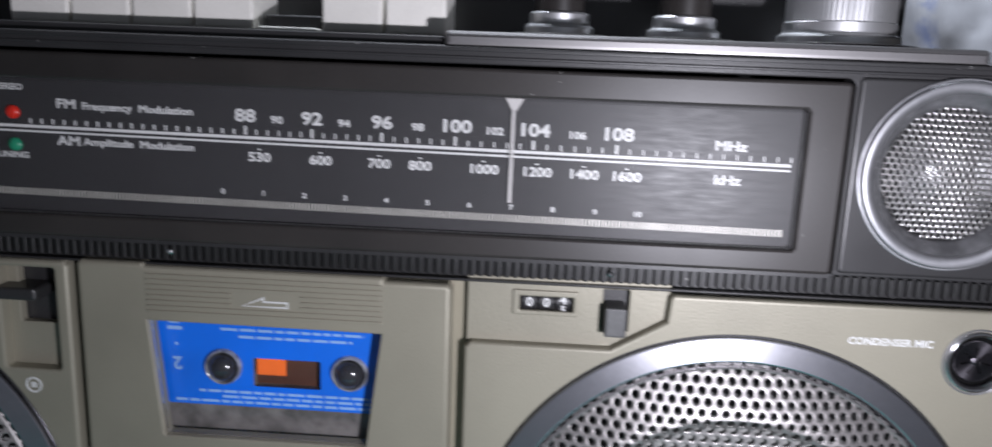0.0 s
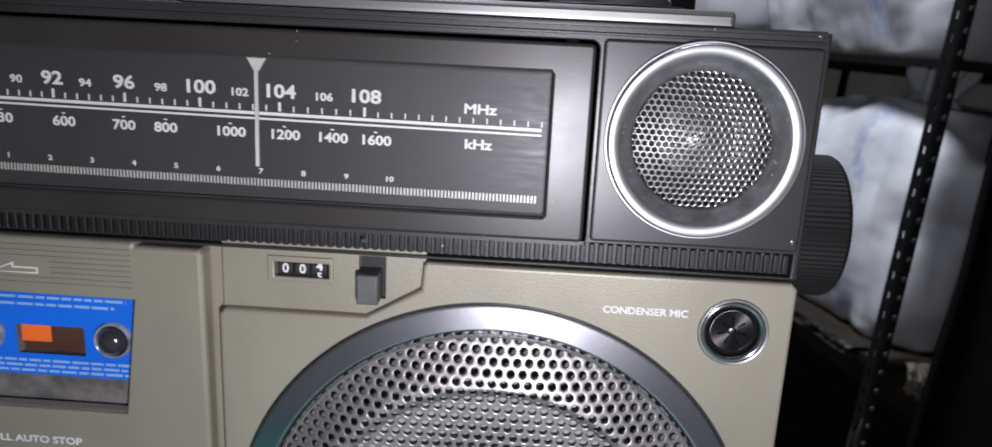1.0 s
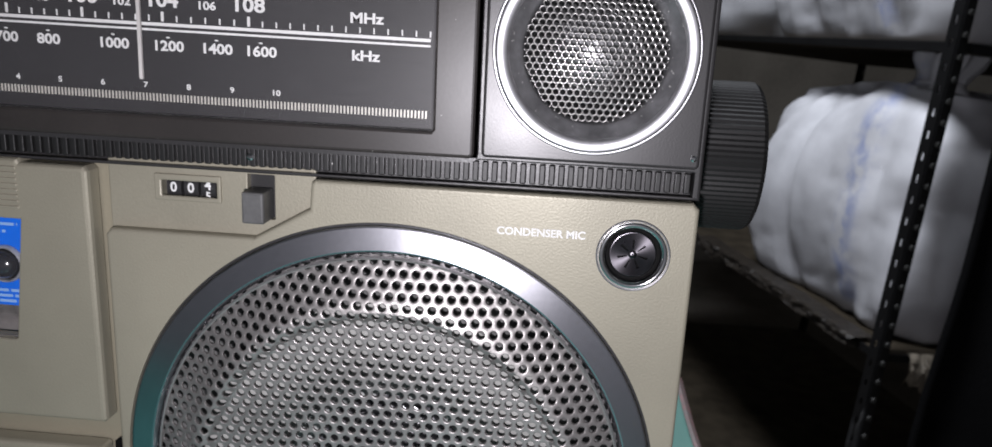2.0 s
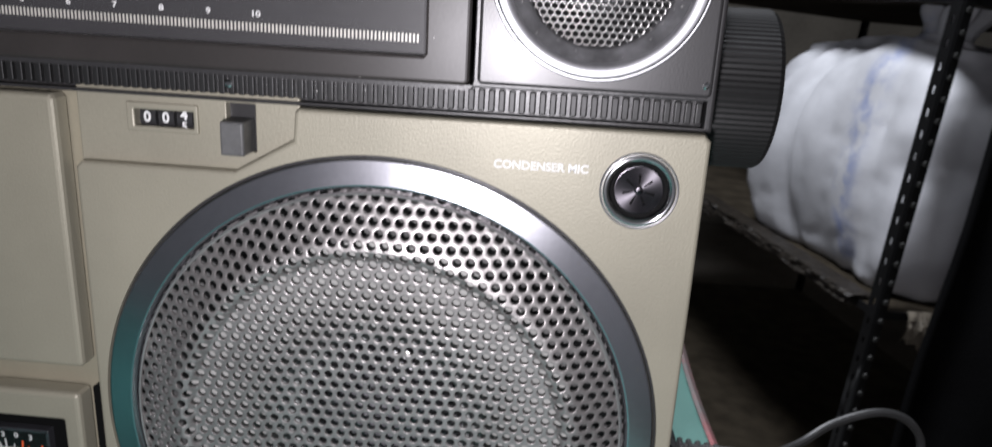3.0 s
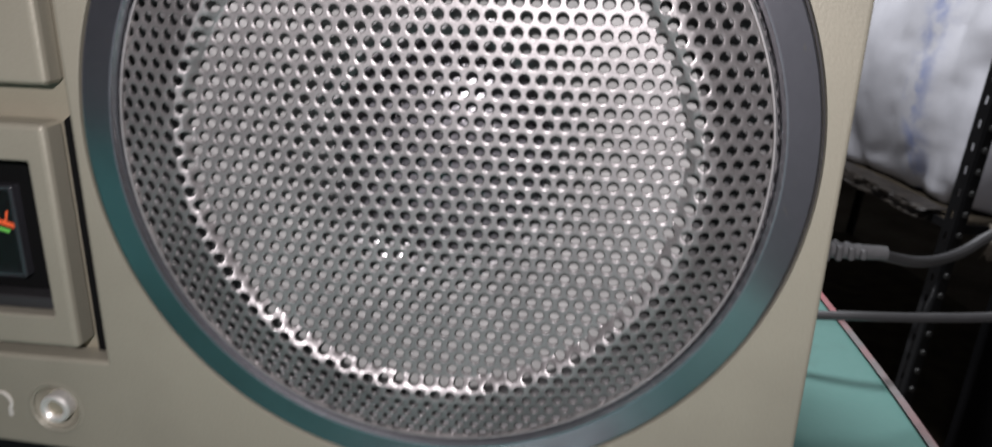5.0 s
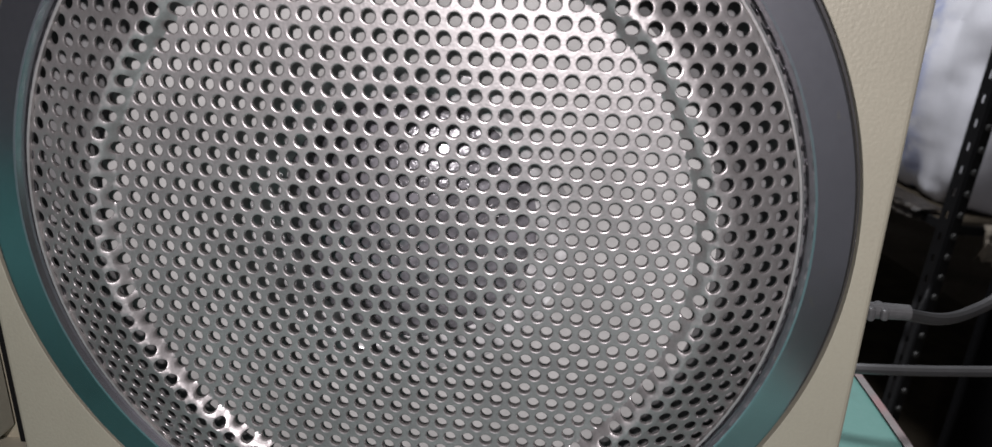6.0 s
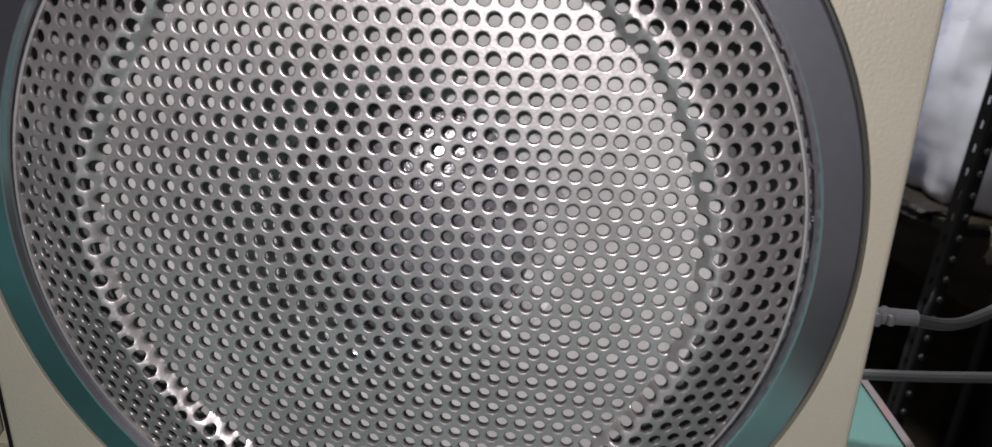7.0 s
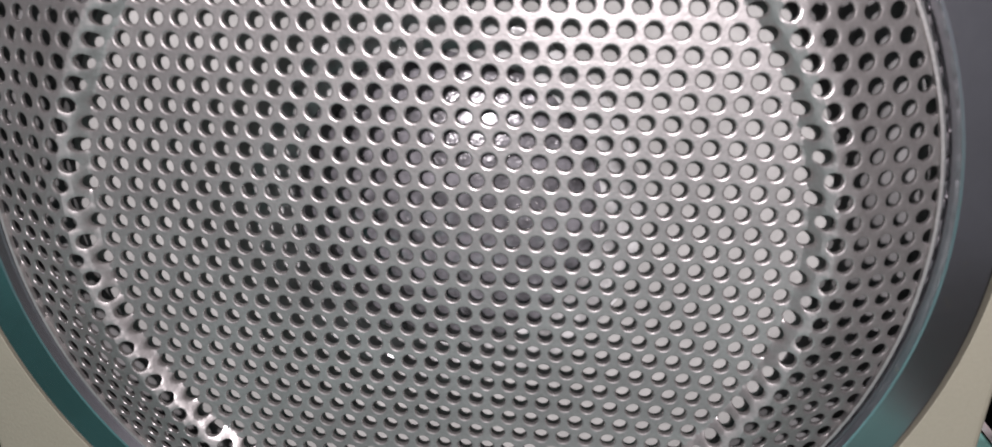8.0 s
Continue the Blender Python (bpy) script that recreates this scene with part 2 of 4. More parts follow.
# brown walls behind the rack, the room's gloom put into their colour
M_gloom = material("brown_gloom_plaster", (0.20, 0.182, 0.155), 0.9, 0.0, 60, 0.002, 0.15, 3, spec=0.1)
# walls and ceiling out of view, made pale to brighten the metal's reflections
M_wall = material("pale_unseen_plaster", (0.72, 0.72, 0.75), 0.85, 0.0, 60, 0.002, 0.15, 3)
M_floor = material("dark_concrete", (0.15, 0.135, 0.115), 0.9, 0.0, 90, 0.002, 0.2, 4, spec=0.1)
M_wood = material("table_wood", (0.12, 0.08, 0.05), 0.6, 0.0, 120, 0.0004, 0.2, 10)

# ---- mesh helpers; the radio is drawn in millimetres from the centre of its speaker, which is 0.1 m above the table ----
LIFT = 0.1


def P3(x, y, z):
    return Vector((x / 1000, y / 1000, z / 1000 + LIFT))


def finish(name, bm, mat, angle=12):
    bmesh.ops.recalc_face_normals(bm, faces=bm.faces)
    me = bpy.data.meshes.new(name)
    bm.to_mesh(me)
    bm.free()
    me.materials.append(mat)
    me.polygons.foreach_set("use_smooth", [True] * len(me.polygons))
    me.set_sharp_from_angle(angle=radians(angle))
    return me


def part(name, bm, mat, parent, label="", angle=12):
    ob = new(name, finish(name, bm, mat, angle) if isinstance(bm, bmesh.types.BMesh) else bm)
    ob.parent = parent
    return tagged(ob, label) if label else ob


def area2(poly):
    return sum(a[0] * b[1] - b[0] * a[1] for a, b in zip(poly, poly[1:] + poly[:1]))


def inset(poly, d):
    """The outline moved inwards by d."""
    if area2(poly) < 0:
        poly = poly[::-1]
    out = []
    for i, b in enumerate(poly):
        a, c = Vector(poly[i - 1]), Vector(poly[(i + 1) % len(poly)])
        b = Vector(b)
        u, v = (b - a).normalized(), (c - b).normalized()
        n1, n2 = Vector((-u.y, u.x)), Vector((-v.y, v.x))
        k = n1 + n2
        k = k / max(0.4, k.length_squared / 2) if k.length > 1e-6 else n1
        out.append(tuple(b + k * d))
    return out


def circle(cx, cz, r, n=48):
    return [(cx + r * math.cos(2 * math.pi * i / n), cz + r * math.sin(2 * math.pi * i / n)) for i in range(n)]


def rounded(x0, z0, x1, z1, r=1.0, n=4):
    out = []
    for cx, cz, a in ((x1 - r, z1 - r, 0), (x0 + r, z1 - r, 90), (x0 + r, z0 + r, 180), (x1 - r, z0 + r, 270)):
        for i in range(n + 1):
            t = radians(a + 90 * i / n)
            out.append((cx + r * math.cos(t), cz + r * math.sin(t)))
    return out


def slab(outer, holes=(), y0=0.0, y1=3.0, r=0.8, hole_r=0.0, bm=None):
    """A plate in the plane of the radio's front, with rounded front edges and real openings."""
    bm = bm or bmesh.new()
    steps = [(r, y0), (r * 0.55, y0 + r * 0.1), (r * 0.2, y0 + r * 0.4), (0, y0 + r), (0, y1)] if r else [(0, y0), (0, y1)]
    caps = {0: [], 1: []}

    def loops(poly, stages):
        rows = []
        for d, y in stages:
            rows.append([bm.verts.new(P3(x, y, z)) for x, z in (inset(poly, d) if d else (poly if area2(poly) > 0 else poly[::-1]))])
        n = len(rows[0])
        for a, b in zip(rows, rows[1:]):
            for i in range(n):
                bm.faces.new((a[i], a[(i + 1) % n], b[(i + 1) % n], b[i]))
        for k, row in ((0, rows[0]), (1, rows[-1])):
            caps[k] += [bm.edges.get((row[i], row[(i + 1) % n])) for i in range(n)]

    loops(list(outer), steps)
    for h in holes:
        loops(list(h), [(-hole_r, y0), (-hole_r * 0.3, y0 + hole_r * 0.3), (0, y0 + hole_r), (0, y1)] if hole_r else [(0, y0), (0, y1)])
    for k in caps:
        bmesh.ops.triangle_fill(bm, edges=caps[k], use_beauty=True)
    return bm


def lathe(profile, cx=0.0, cz=0.0, n=72, axis="y", bm=None, at=0.0, wave=None):
    """Turned round the y axis (r, y) of the front, or round x or z through (cx, cz)."""
    bm = bm or bmesh.new()
    rows = []
    for r, y in profile:
        row = []
        for i in range(n):
            t = 2 * math.pi * i / n
            q = r * (1 + (wave(i) if wave else 0))
            if axis == "y":
                p = P3(cx + q * math.cos(t), y, cz + q * math.sin(t))
            elif axis == "x":
                p = P3(y, cx + q * math.cos(t), cz + q * math.sin(t))
            else:
                p = P3(cx + q * math.cos(t), cz + q * math.sin(t), y)
            row.append(bm.verts.new(p))
        rows.append(row)
    for a, b in zip(rows, rows[1:]):
        for i in range(n):
            bm.faces.new((a[i], a[(i + 1) % n], b[(i + 1) % n], b[i]))
    for row, (r, y) in ((rows[0], profile[0]), (rows[-1], profile[-1])):
        if r < 3.0:
            bm.faces.new(row)
    return bm


def box(x0, x1, y0, y1, z0, z1, r=0.3, bm=None):
    return slab(rounded(x0, z0, x1, z1, r, 2), (), y0, y1, r, 0, bm)


def tube(points, r, n=10, bm=None, close=True):
    """A round tube through points in metres, smoothed."""
    bm = bm or bmesh.new()
    pts = [Vector(p) for p in points]
    fine = []
    for i in range(len(pts) - 1):
        a, b, c, d = pts[max(i - 1, 0)], pts[i], pts[i + 1], pts[min(i + 2, len(pts) - 1)]
        for k in range(8):
            t = k / 8
            fine.append(0.5 * ((2 * b) + (c - a) * t + (2 * a - 5 * b + 4 * c - d) * t * t + (3 * b - a - 3 * c + d) * t ** 3))
    fine.append(pts[-1])
    rows, up = [], Vector((0.3, 0.2, 1))
    for i, p in enumerate(fine):
        w = (fine[min(i + 1, len(fine) - 1)] - fine[max(i - 1, 0)]).normalized()
        s = w.cross(up).normalized()
        up = s.cross(w)
        rows.append([bm.verts.new(p + r * (math.cos(2 * math.pi * k / n) * s + math.sin(2 * math.pi * k / n) * up)) for k in range(n)])
    for a, b in zip(rows, rows[1:]):
        for i in range(n):
            bm.faces.new((a[i], a[(i + 1) % n], b[(i + 1) % n], b[i]))
    bm.faces.new(rows[0]), bm.faces.new(rows[-1])
    return bm


def text_mesh(items, y, thick=0.0):
    """Lettering on the front: (words, x, z, height of capitals, anchor, stretch, turn)."""
    bm = bmesh.new()
    for words, x, z, size, anchor, stretch, turn in items:
        cu = bpy.data.curves.new("lettering", "FONT")
        cu.body, cu.size, cu.align_x, cu.align_y = words, size / 0.73 / 1000, anchor, "CENTER"
        cu.fill_mode, cu.extrude, cu.offset, cu.resolution_u = "FRONT", thick, 0.00004 * size, 3
        ob = bpy.data.objects.new("lettering", cu)
        scene.collection.objects.link(ob)
        bpy.context.view_layer.update()
        me = bpy.data.meshes.new_from_object(ob.evaluated_get(bpy.context.evaluated_depsgraph_get()))
        me.transform(Matrix.Translation(P3(x, y, z)) @ pose(0, 0, 0, 90, 0, 0) @ pose(0, 0, 0, 0, 0, turn) @ Matrix.Diagonal((stretch, 1, 1, 1)))
        bm.from_mesh(me)
        bpy.data.objects.remove(ob)
        bpy.data.curves.remove(cu)
        bpy.data.meshes.remove(me)
    return bm


def bars(rects, y, thick=0.12, bm=None):
    """Flat printed marks: x0, z0, x1, z1 each."""
    bm = bm or bmesh.new()
    for x0, z0, x1, z1 in rects:
        v = [bm.verts.new(P3(x, yy, z)) for yy in (y, y + thick) for x, z in ((x0, z0), (x1, z0), (x1, z1), (x0, z1))]
        for f in ((0, 1, 2, 3), (0, 4, 5, 1), (1, 5, 6, 2), (2, 6, 7, 3), (3, 7, 4, 0)):
            bm.faces.new([v[i] for i in f])
    return bm


def thing(name, label, category, group="", kind="", at=(0, 0, 0)):
    ob = new(name)
    ob.empty_display_size = 0.05
    ob.location = at
    return tagged(ob, label, category, group, kind)


# ---- room ----
def room():
    def wall(name, x0, x1, y0, y1, z0, z1, mat):
        bm = bmesh.new()
        bmesh.ops.create_cube(bm, size=1, matrix=Matrix.Translation(((x0 + x1) / 2, (y0 + y1) / 2, (z0 + z1) / 2)) @ Matrix.Diagonal((x1 - x0, y1 - y0, z1 - z0, 1)))
        ob = new(name, finish(name, bm, mat))
        return tagged(ob, "dim plain " + name.split("_")[0] + " of the store room", name.split("_")[0], "", "structure")

    wall("floor", -2.1, 2.4, -1.6, 3.4, -0.85, -0.75, M_floor)
    wall("ceiling", -2.1, 2.4, -1.6, 3.4, 1.85, 1.95, M_wall)
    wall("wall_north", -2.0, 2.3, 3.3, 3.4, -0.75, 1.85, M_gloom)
    wall("wall_south", -2.0, 2.3, -1.6, -1.5, -0.75, 1.85, M_wall)
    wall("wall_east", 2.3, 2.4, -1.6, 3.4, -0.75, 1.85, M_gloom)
    wall("wall_west", -2.1, -2.0, -1.6, 3.4, -0.75, 1.85, M_wall)


room()


# ---- table with its cloth ----
def table():
    t = thing("table", "wooden table under a teal plastic cloth", "table", at=(-0.3, 0.05, -0.75))
    inv = Matrix.Translation((0.3, -0.05, 0.75))
    bm = bmesh.new()
    bmesh.ops.create_cube(bm, size=1, matrix=inv @ Matrix.Translation((-0.3, 0.0, -0.018)) @ Matrix.Diagonal((0.88, 0.62, 0.03, 1)))
    bmesh.ops.bevel(bm, geom=bm.edges[:], offset=0.003, segments=2, affect="EDGES")
    part("tabletop", bm, M_wood, t)
    for x in (-0.70, 0.10):
        for y in (-0.27, 0.27):
            bm = bmesh.new()
            bmesh.ops.create_cube(bm, size=1, matrix=inv @ Matrix.Translation((x, y, -0.3915)) @ Matrix.Diagonal((0.05, 0.05, 0.717, 1)))
            bmesh.ops.bevel(bm, geom=bm.edges[:], offset=0.004, segments=2, affect="EDGES")
            part("leg", bm, M_wood, t)


def tablecloth():
    c = thing("tablecloth", "teal plastic tablecloth with dark smudges and pale hem", "tablecloth", at=(-0.3, 0.05, 0))
    bm = bmesh.new()
    xs = np.linspace(-0.75, 0.146, 130)
    ys = np.linspace(-0.32, 0.322, 100)
    grid = []
    for y in ys:
        row = []
        for x in xs:
            w = noise.noise(Vector((x * 7, y * 7, 3.1)))
            near = 1.0 if -0.40 < x < 0.10 and -0.02 < y < 0.14 else 0.0
            h = -0.0009 + 0.0009 * w * (1 - near)
            row.append(bm.verts.new((x + 0.3 + 0.002 * math.sin(y * 21) * (x > 0.13), y - 0.05, min(h, -0.0002))))
        grid.append(row)
    for i in range(len(ys) - 1):
        for j in range(len(xs) - 1):
            bm.faces.new((grid[i][j], grid[i][j + 1], grid[i + 1][j + 1], grid[i + 1][j]))
    # the cloth turns down over the table's edges
    right = [r[-1] for r in grid]
    front = grid[0]
    for edge, off in ((right, (0.006, 0)), (front, (0, -0.006))):
        prev = edge
        for d, o in ((0.004, 0.6), (0.012, 1.0), (0.05, 1.15), (0.10, 1.3)):
            row = [bm.verts.new(v.co + Vector((off[0] * o + 0.004 * noise.noise(v.co * 16) * o, off[1] * o, -d - (v.co.z - v.co.z)))) for v in edge]
            for i in range(len(edge) - 1):
                bm.faces.new((prev[i], prev[i + 1], row[i + 1], row[i]))
            prev = row
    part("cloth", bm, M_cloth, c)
    bm = bmesh.new()
    rows = []
    for y in ys:
        s = 0.002 * math.sin(y * 21)
        x = 0.446 + s
        rows.append([bm.verts.new((x - 0.0008, y - 0.05, 0.0006)), bm.verts.new((x + 0.0015, y - 0.05, 0.0012)), bm.verts.new((x + 0.0052, y - 0.05, -0.003)), bm.verts.new((x + 0.0085, y - 0.05, -0.012))])
    for a, b in zip(rows, rows[1:]):
        for k in range(3):
            bm.faces.new((a[k], a[k + 1], b[k + 1], b[k]))
    part("hem", bm, M_hem, c, "pale pink hem of the cloth")


table()
tablecloth()

# ---- the radio cassette recorder ----
radio = thing("boombox", "champagne and black stereo radio cassette recorder on a teal cloth", "boombox")
X0, X1, ZT, ZB = -386, 87.8, 166.5, -88.5
OLX = -300.0


def hex_sheet(radius, pitch, x0, z0, face, hole, depth, cx=0.0, cz=0.0, seg=4):
    """A punched steel sheet: every hole has a rounded rim and a wall."""
    verts, faces, index = [], [], {}

    def vert(x, y, z, key=None):
        if key is not None and key in index:
            return index[key]
        verts.append(P3(cx + x, y, cz + z))
        if key is not None:
            index[key] = len(verts) - 1
        return len(verts) - 1

    row_h, big = pitch * math.sqrt(3) / 2, pitch / math.sqrt(3)
    n = 6 * seg
    for j in range(-int(radius / row_h) - 2, int(radius / row_h) + 3):
        for i in range(-int(radius / pitch) - 2, int(radius / pitch) + 3):
            ux, uz = x0 + pitch * (i + 0.5 * (j % 2)), z0 + row_h * j
            if math.hypot(ux, uz) > radius:
                continue
            rim, a, a2, b, c = [], [], [], [], []
            corners = [(ux + big * math.sin(radians(60 * k)), uz + big * math.cos(radians(60 * k))) for k in range(7)]
            for k in range(6):
                for s in range(seg):
                    t = s / seg
                    x, z = corners[k][0] * (1 - t) + corners[k + 1][0] * t, corners[k][1] * (1 - t) + corners[k + 1][1] * t
                    rim.append(vert(x, face(math.hypot(x, z)), z, (round(x, 2), round(z, 2))))
                    d = math.atan2(x - ux, z - uz)
                    for lst, rr, dy in ((a, hole + 0.30, 0.0), (a2, hole + 0.12, 0.06), (b, hole + 0.02, 0.2), (c, hole, depth)):
                        xx, zz = ux + rr * math.sin(d), uz + rr * math.cos(d)
                        lst.append(vert(xx, face(math.hypot(xx, zz)) + dy, zz))
            for p, q in ((rim, a), (a, a2), (a2, b), (b, c)):
                for k in range(n):
                    faces.append((p[k], p[(k + 1) % n], q[(k + 1) % n], q[k]))
    me = bpy.data.meshes.new("grille")
    me.from_pydata(verts, [], faces)
    me.polygons.foreach_set("use_smooth", [True] * len(me.polygons))
    me.set_sharp_from_angle(angle=radians(18))
    return me


def woofer_face(r):
    """How far the woofer's grille stands from the front, by the distance from its middle."""
    for (r0, y0), (r1, y1) in zip(WOOFER, WOOFER[1:]):
        if r <= r1:
            return y0 + (y1 - y0) * (r - r0) / (r1 - r0)
    return WOOFER[-1][1]


WOOFER = [(0, -3.5), (54.2, -3.4), (55.9, -5.2), (57.6, -5.9), (60.4, -5.4), (72.5, -0.2), (74.5, 1.2), (90, 1.2)]


def woofers():
    sheet = hex_sheet(74.6, 3.661, 1.05, -0.88, woofer_face, 1.16, 0.8)
    sheet.materials.append(M_grille)
    ring = finish("ring", lathe([(82.6, 3.0), (82.6, 0.2), (82.3, -0.3), (81.9, -0.45), (75.4, -1.3), (75.0, -1.2), (73.9, 0.2), (73.8, 0.8), (73.8, 2.4)], n=160), M_ring, 10)
    lip = finish("rolled_lip", lathe([(73.4, -0.3), (72.9, -1.0), (72.5, -0.9), (72.4, -0.2)], n=120), M_grille, 60)
    gap = finish("gasket", lathe([(83.9, 1.6), (82.6, 1.6), (82.6, 2.6)], n=120), M_black)
    surround = finish("surround", lathe([(78, 5.0), (74, 8.0), (70, 9.0), (66, 8.0), (62, 3.4), (58.5, 0.2)], n=96), M_surround, 60)
    cone = finish("cone", lathe([(58.6, 0.0), (54, -0.8), (48, -0.4), (42, 0.6), (36, 2.6), (31.5, 5.0)], n=96), M_cone, 60)
    # wrinkled band of glue between the cone and the cap
    glue = finish("glue_band", lathe([(31.8, 4.8), (30.6, 4.6), (29.2, 5.8), (27.6, 7.0), (26.2, 6.8), (25.4, 7.2)], n=144, wave=lambda i: 0.006 * math.sin(i * 2.4) + 0.004 * math.sin(i * 5.3)), M_glue, 70)
    bm = lathe([(25.6, 7.4)] + [(r, 1.2 + 60.0 - math.sqrt(60.0 ** 2 - r * r)) for r in (25.2, 24.6, 23.4, 21.5, 19, 16, 13, 10, 7, 4, 1.5, 0.3)], n=72)
    cap = finish("dust_cap", bm, M_cap, 70)
    for x in (0.0, OLX):
        g = new("woofer", ring)
        g.parent, g.location.x = radio, x / 1000
        tagged(g, "satin metal speaker ring over a perforated grille")
        for nm, me, lab in (("grille", sheet, "perforated steel grille with a raised circular crease"), ("rolled_lip", lip, "thin bright rolled edge"), ("gasket", gap, ""), ("surround", surround, "grey rubber surround"), ("cone", cone, "pale grey paper cone"), ("glue_band", glue, "glossy wrinkled glue band round the cap"), ("dust_cap", cap, "shiny dark woven dust cap")):
            o = new(nm, me)
            o.parent = g
            if lab:
                tagged(o, lab)


def case():
    outer = rounded(X0, ZB, X1, ZT - 0.6, 3)
    bm = slab(outer, [rounded(X0 + 4, ZB + 4, X1 - 4, ZT - 5, 2)], 7.0, 124, 0.4)
    slab(rounded(X0 + 3, ZB + 3, X1 - 3, ZT - 4, 2), (), 118, 125, 0.4, 0, bm)
    part("case", bm, M_case, radio, "black textured plastic case")
    # a finely toothed seam runs round the side of the case
    bm = bmesh.new()
    for k in range(84):
        z = ZB + 4 + k * 2.1
        box(X1 - 0.4, X1 + 0.7, 9, 12, z, z + 1.1, 0.2, bm)
    part("seam_teeth", bm, M_case, radio)
    # recessed dark base and feet
    part("base", box(X0 + 4, X1 - 4.5, 2.5, 120, -97.2, ZB + 0.6, 1.0), M_case, radio)
    for x in (X0 + 30, 66.0):
        for y in (6, 96):
            part("foot", box(x - 13, x + 14, y - 2, y + 16, -99.9, -96.0, 0.8), M_case, radio, "black rubber foot")


def upper_front():
    bez = rounded(-262, 103.6, 23.6, 160.8, 1.6)
    tw = (55.8, 135.0)
    plate = [(X0, 95.2), (X1, 95.2), (X1, ZT), (X0, ZT)]
    part("front_frame", slab(plate, [inset(bez, -0.9), circle(tw[0], tw[1], 26.5, 64), rounded(-239.5, 96.2, 85.6, 103.3, 0.4)], 1.6, 9, 1.0, 0.4), M_black, radio, "black plastic front frame")
    # long ledge lines over the dial
    for z, h, y in ((163.2, 0.9, 1.1), (165.4, 1.3, 0.9)):
        part("ledge", box(X0 + 1.5, X1 - 1.5, y, 3, z, z + h, 0.35), M_black, radio)
    win = [(-247, 110.6), (11.2, 110.6), (11.9, 111.4), (11.9, 151.8), (11.2, 152.6), (-247, 152.6)]
    part("dial_bezel", slab(bez, [win], 0.0, 6.0, 1.1, 0.7), M_gloss, radio, "glossy black bezel round the dial")
    part("dial_plate", slab([(-250, 107), (14, 107), (14, 156), (-250, 156)], (), 5.2, 7.5, 0), M_dial, radio, "black dial plate")
    pane = part("dial_pane", slab([(-246.8, 110.9), (11.6, 110.9), (11.6, 152.2), (-246.8, 152.2)], (), 0.7, 2.2, 0.6), M_pane, radio, "clear dial window")
    pane.visible_shadow = False
    y = 5.0
    turn = Matrix.Translation((-0.0015, 0, 0)) @ Matrix.Translation(P3(-60, 5, 136)) @ Matrix.Rotation(0.0085, 4, "Y") @ Matrix.Translation(-P3(-60, 5, 136))

    def dial(name, bm, mat, parent, label=""):
        o = part(name, bm, mat, parent, label)
        o.matrix_basis = turn

    dial("scale_line", bars([(-246, 135.6, 11.3, 136.5), (-246, 134.2, 11.3, 134.8)], y), M_white, radio, "double white tuning line")
    fm = [("88", -154.9), ("92", -134.1), ("96", -112.4), ("100", -89.8), ("104", -66.0), ("108", -40.8)]
    dial("fm_numbers", text_mesh([(w, x, 142.6, 3.9, "CENTER", 1.22, 0) for w, x in fm] + [(w, x, 141.8, 2.3, "CENTER", 1.2, 0) for w, x in (("90", -145.0), ("94", -124.1), ("98", -101.4), ("102", -78.0), ("106", -53.0))], y), M_white, radio)
    am = [("530", -150.6), ("600", -131.4), ("700", -113.1), ("800", -100.4), ("1000", -80.9), ("1200", -64.6), ("1400", -50.3), ("1600", -37.4)]
    dial("am_numbers", text_mesh([(w, x, 130.0, 2.9, "CENTER", 1.18, 0) for w, x in am], y), M_white, radio)
    for words, x, z, size, anchor, stretch in (("FM", -211.5, 143.4, 2.9, "CENTER", 1.3), ("AM", -211.2, 131.9, 2.9, "CENTER", 1.3), ("MHz", -7.0, 140.9, 2.9, "CENTER", 1.25), ("kHz", -7.1, 130.6, 2.9, "CENTER", 1.25), ("Frequency  Modulation", -206.5, 143.0, 2.3, "LEFT", 1.2), ("Amplitude  Modulation", -206.5, 131.9, 2.3, "LEFT", 1.2), ("STEREO", -230.5, 148.0, 1.9, "CENTER", 1.2), ("TUNING", -230.5, 126.8, 1.9, "CENTER", 1.2)):
        dial("dial_lettering", text_mesh([(words, x, z, size, anchor, stretch, 0)], y), M_white, radio)
    dial("log_numbers", text_mesh([(str(k), -162.4 + 12.93 * k, 118.7, 1.6, "CENTER", 1.25, 0) for k in range(11)], y), M_white, radio)
    # tick marks: short ones between the numbered ones
    marks, x = [], -40.8
    stops = [a for _, a in fm]
    for a, b in zip(stops, stops[1:]):
        marks += [(a + (b - a) * k / 6 - 0.22, 136.9, a + (b - a) * k / 6 + 0.22, 138.6) for k in range(1, 6)]
    marks += [(a - 0.4, 136.9, a + 0.4, 139.6) for a in stops]
    marks += [(x + 4.0 * k - 0.2, 136.9, x + 4.0 * k + 0.2, 138.5) for k in range(1, 14)]
    marks += [(-154.9 - 3.6 * k - 0.3, 136.9, -154.9 - 3.6 * k + 0.3, 138.5) for k in range(1, 20)]
    marks += [(a - 0.5, 132.3, a + 0.5, 132.7) for _, a in am]
    dial("tick_marks", bars(marks, y), M_white, radio)
    dial("log_scale", bars([(-246 + 1.03 * k, 114.2, -245.55 + 1.03 * k, 116.4) for k in range(250)], y), M_ink, radio, "fine grey logging scale")
    bm = bars([(-72.9, 120.4, -71.9, 150.0)], 3.6, 0.8)
    slab([(-75.2, 152.2), (-73.0, 148.4), (-71.6, 148.4), (-69.4, 152.2)], (), 3.5, 4.6, 0.2, 0, bm)
    dial("pointer", bm, M_needle, radio, "pale tuning pointer")
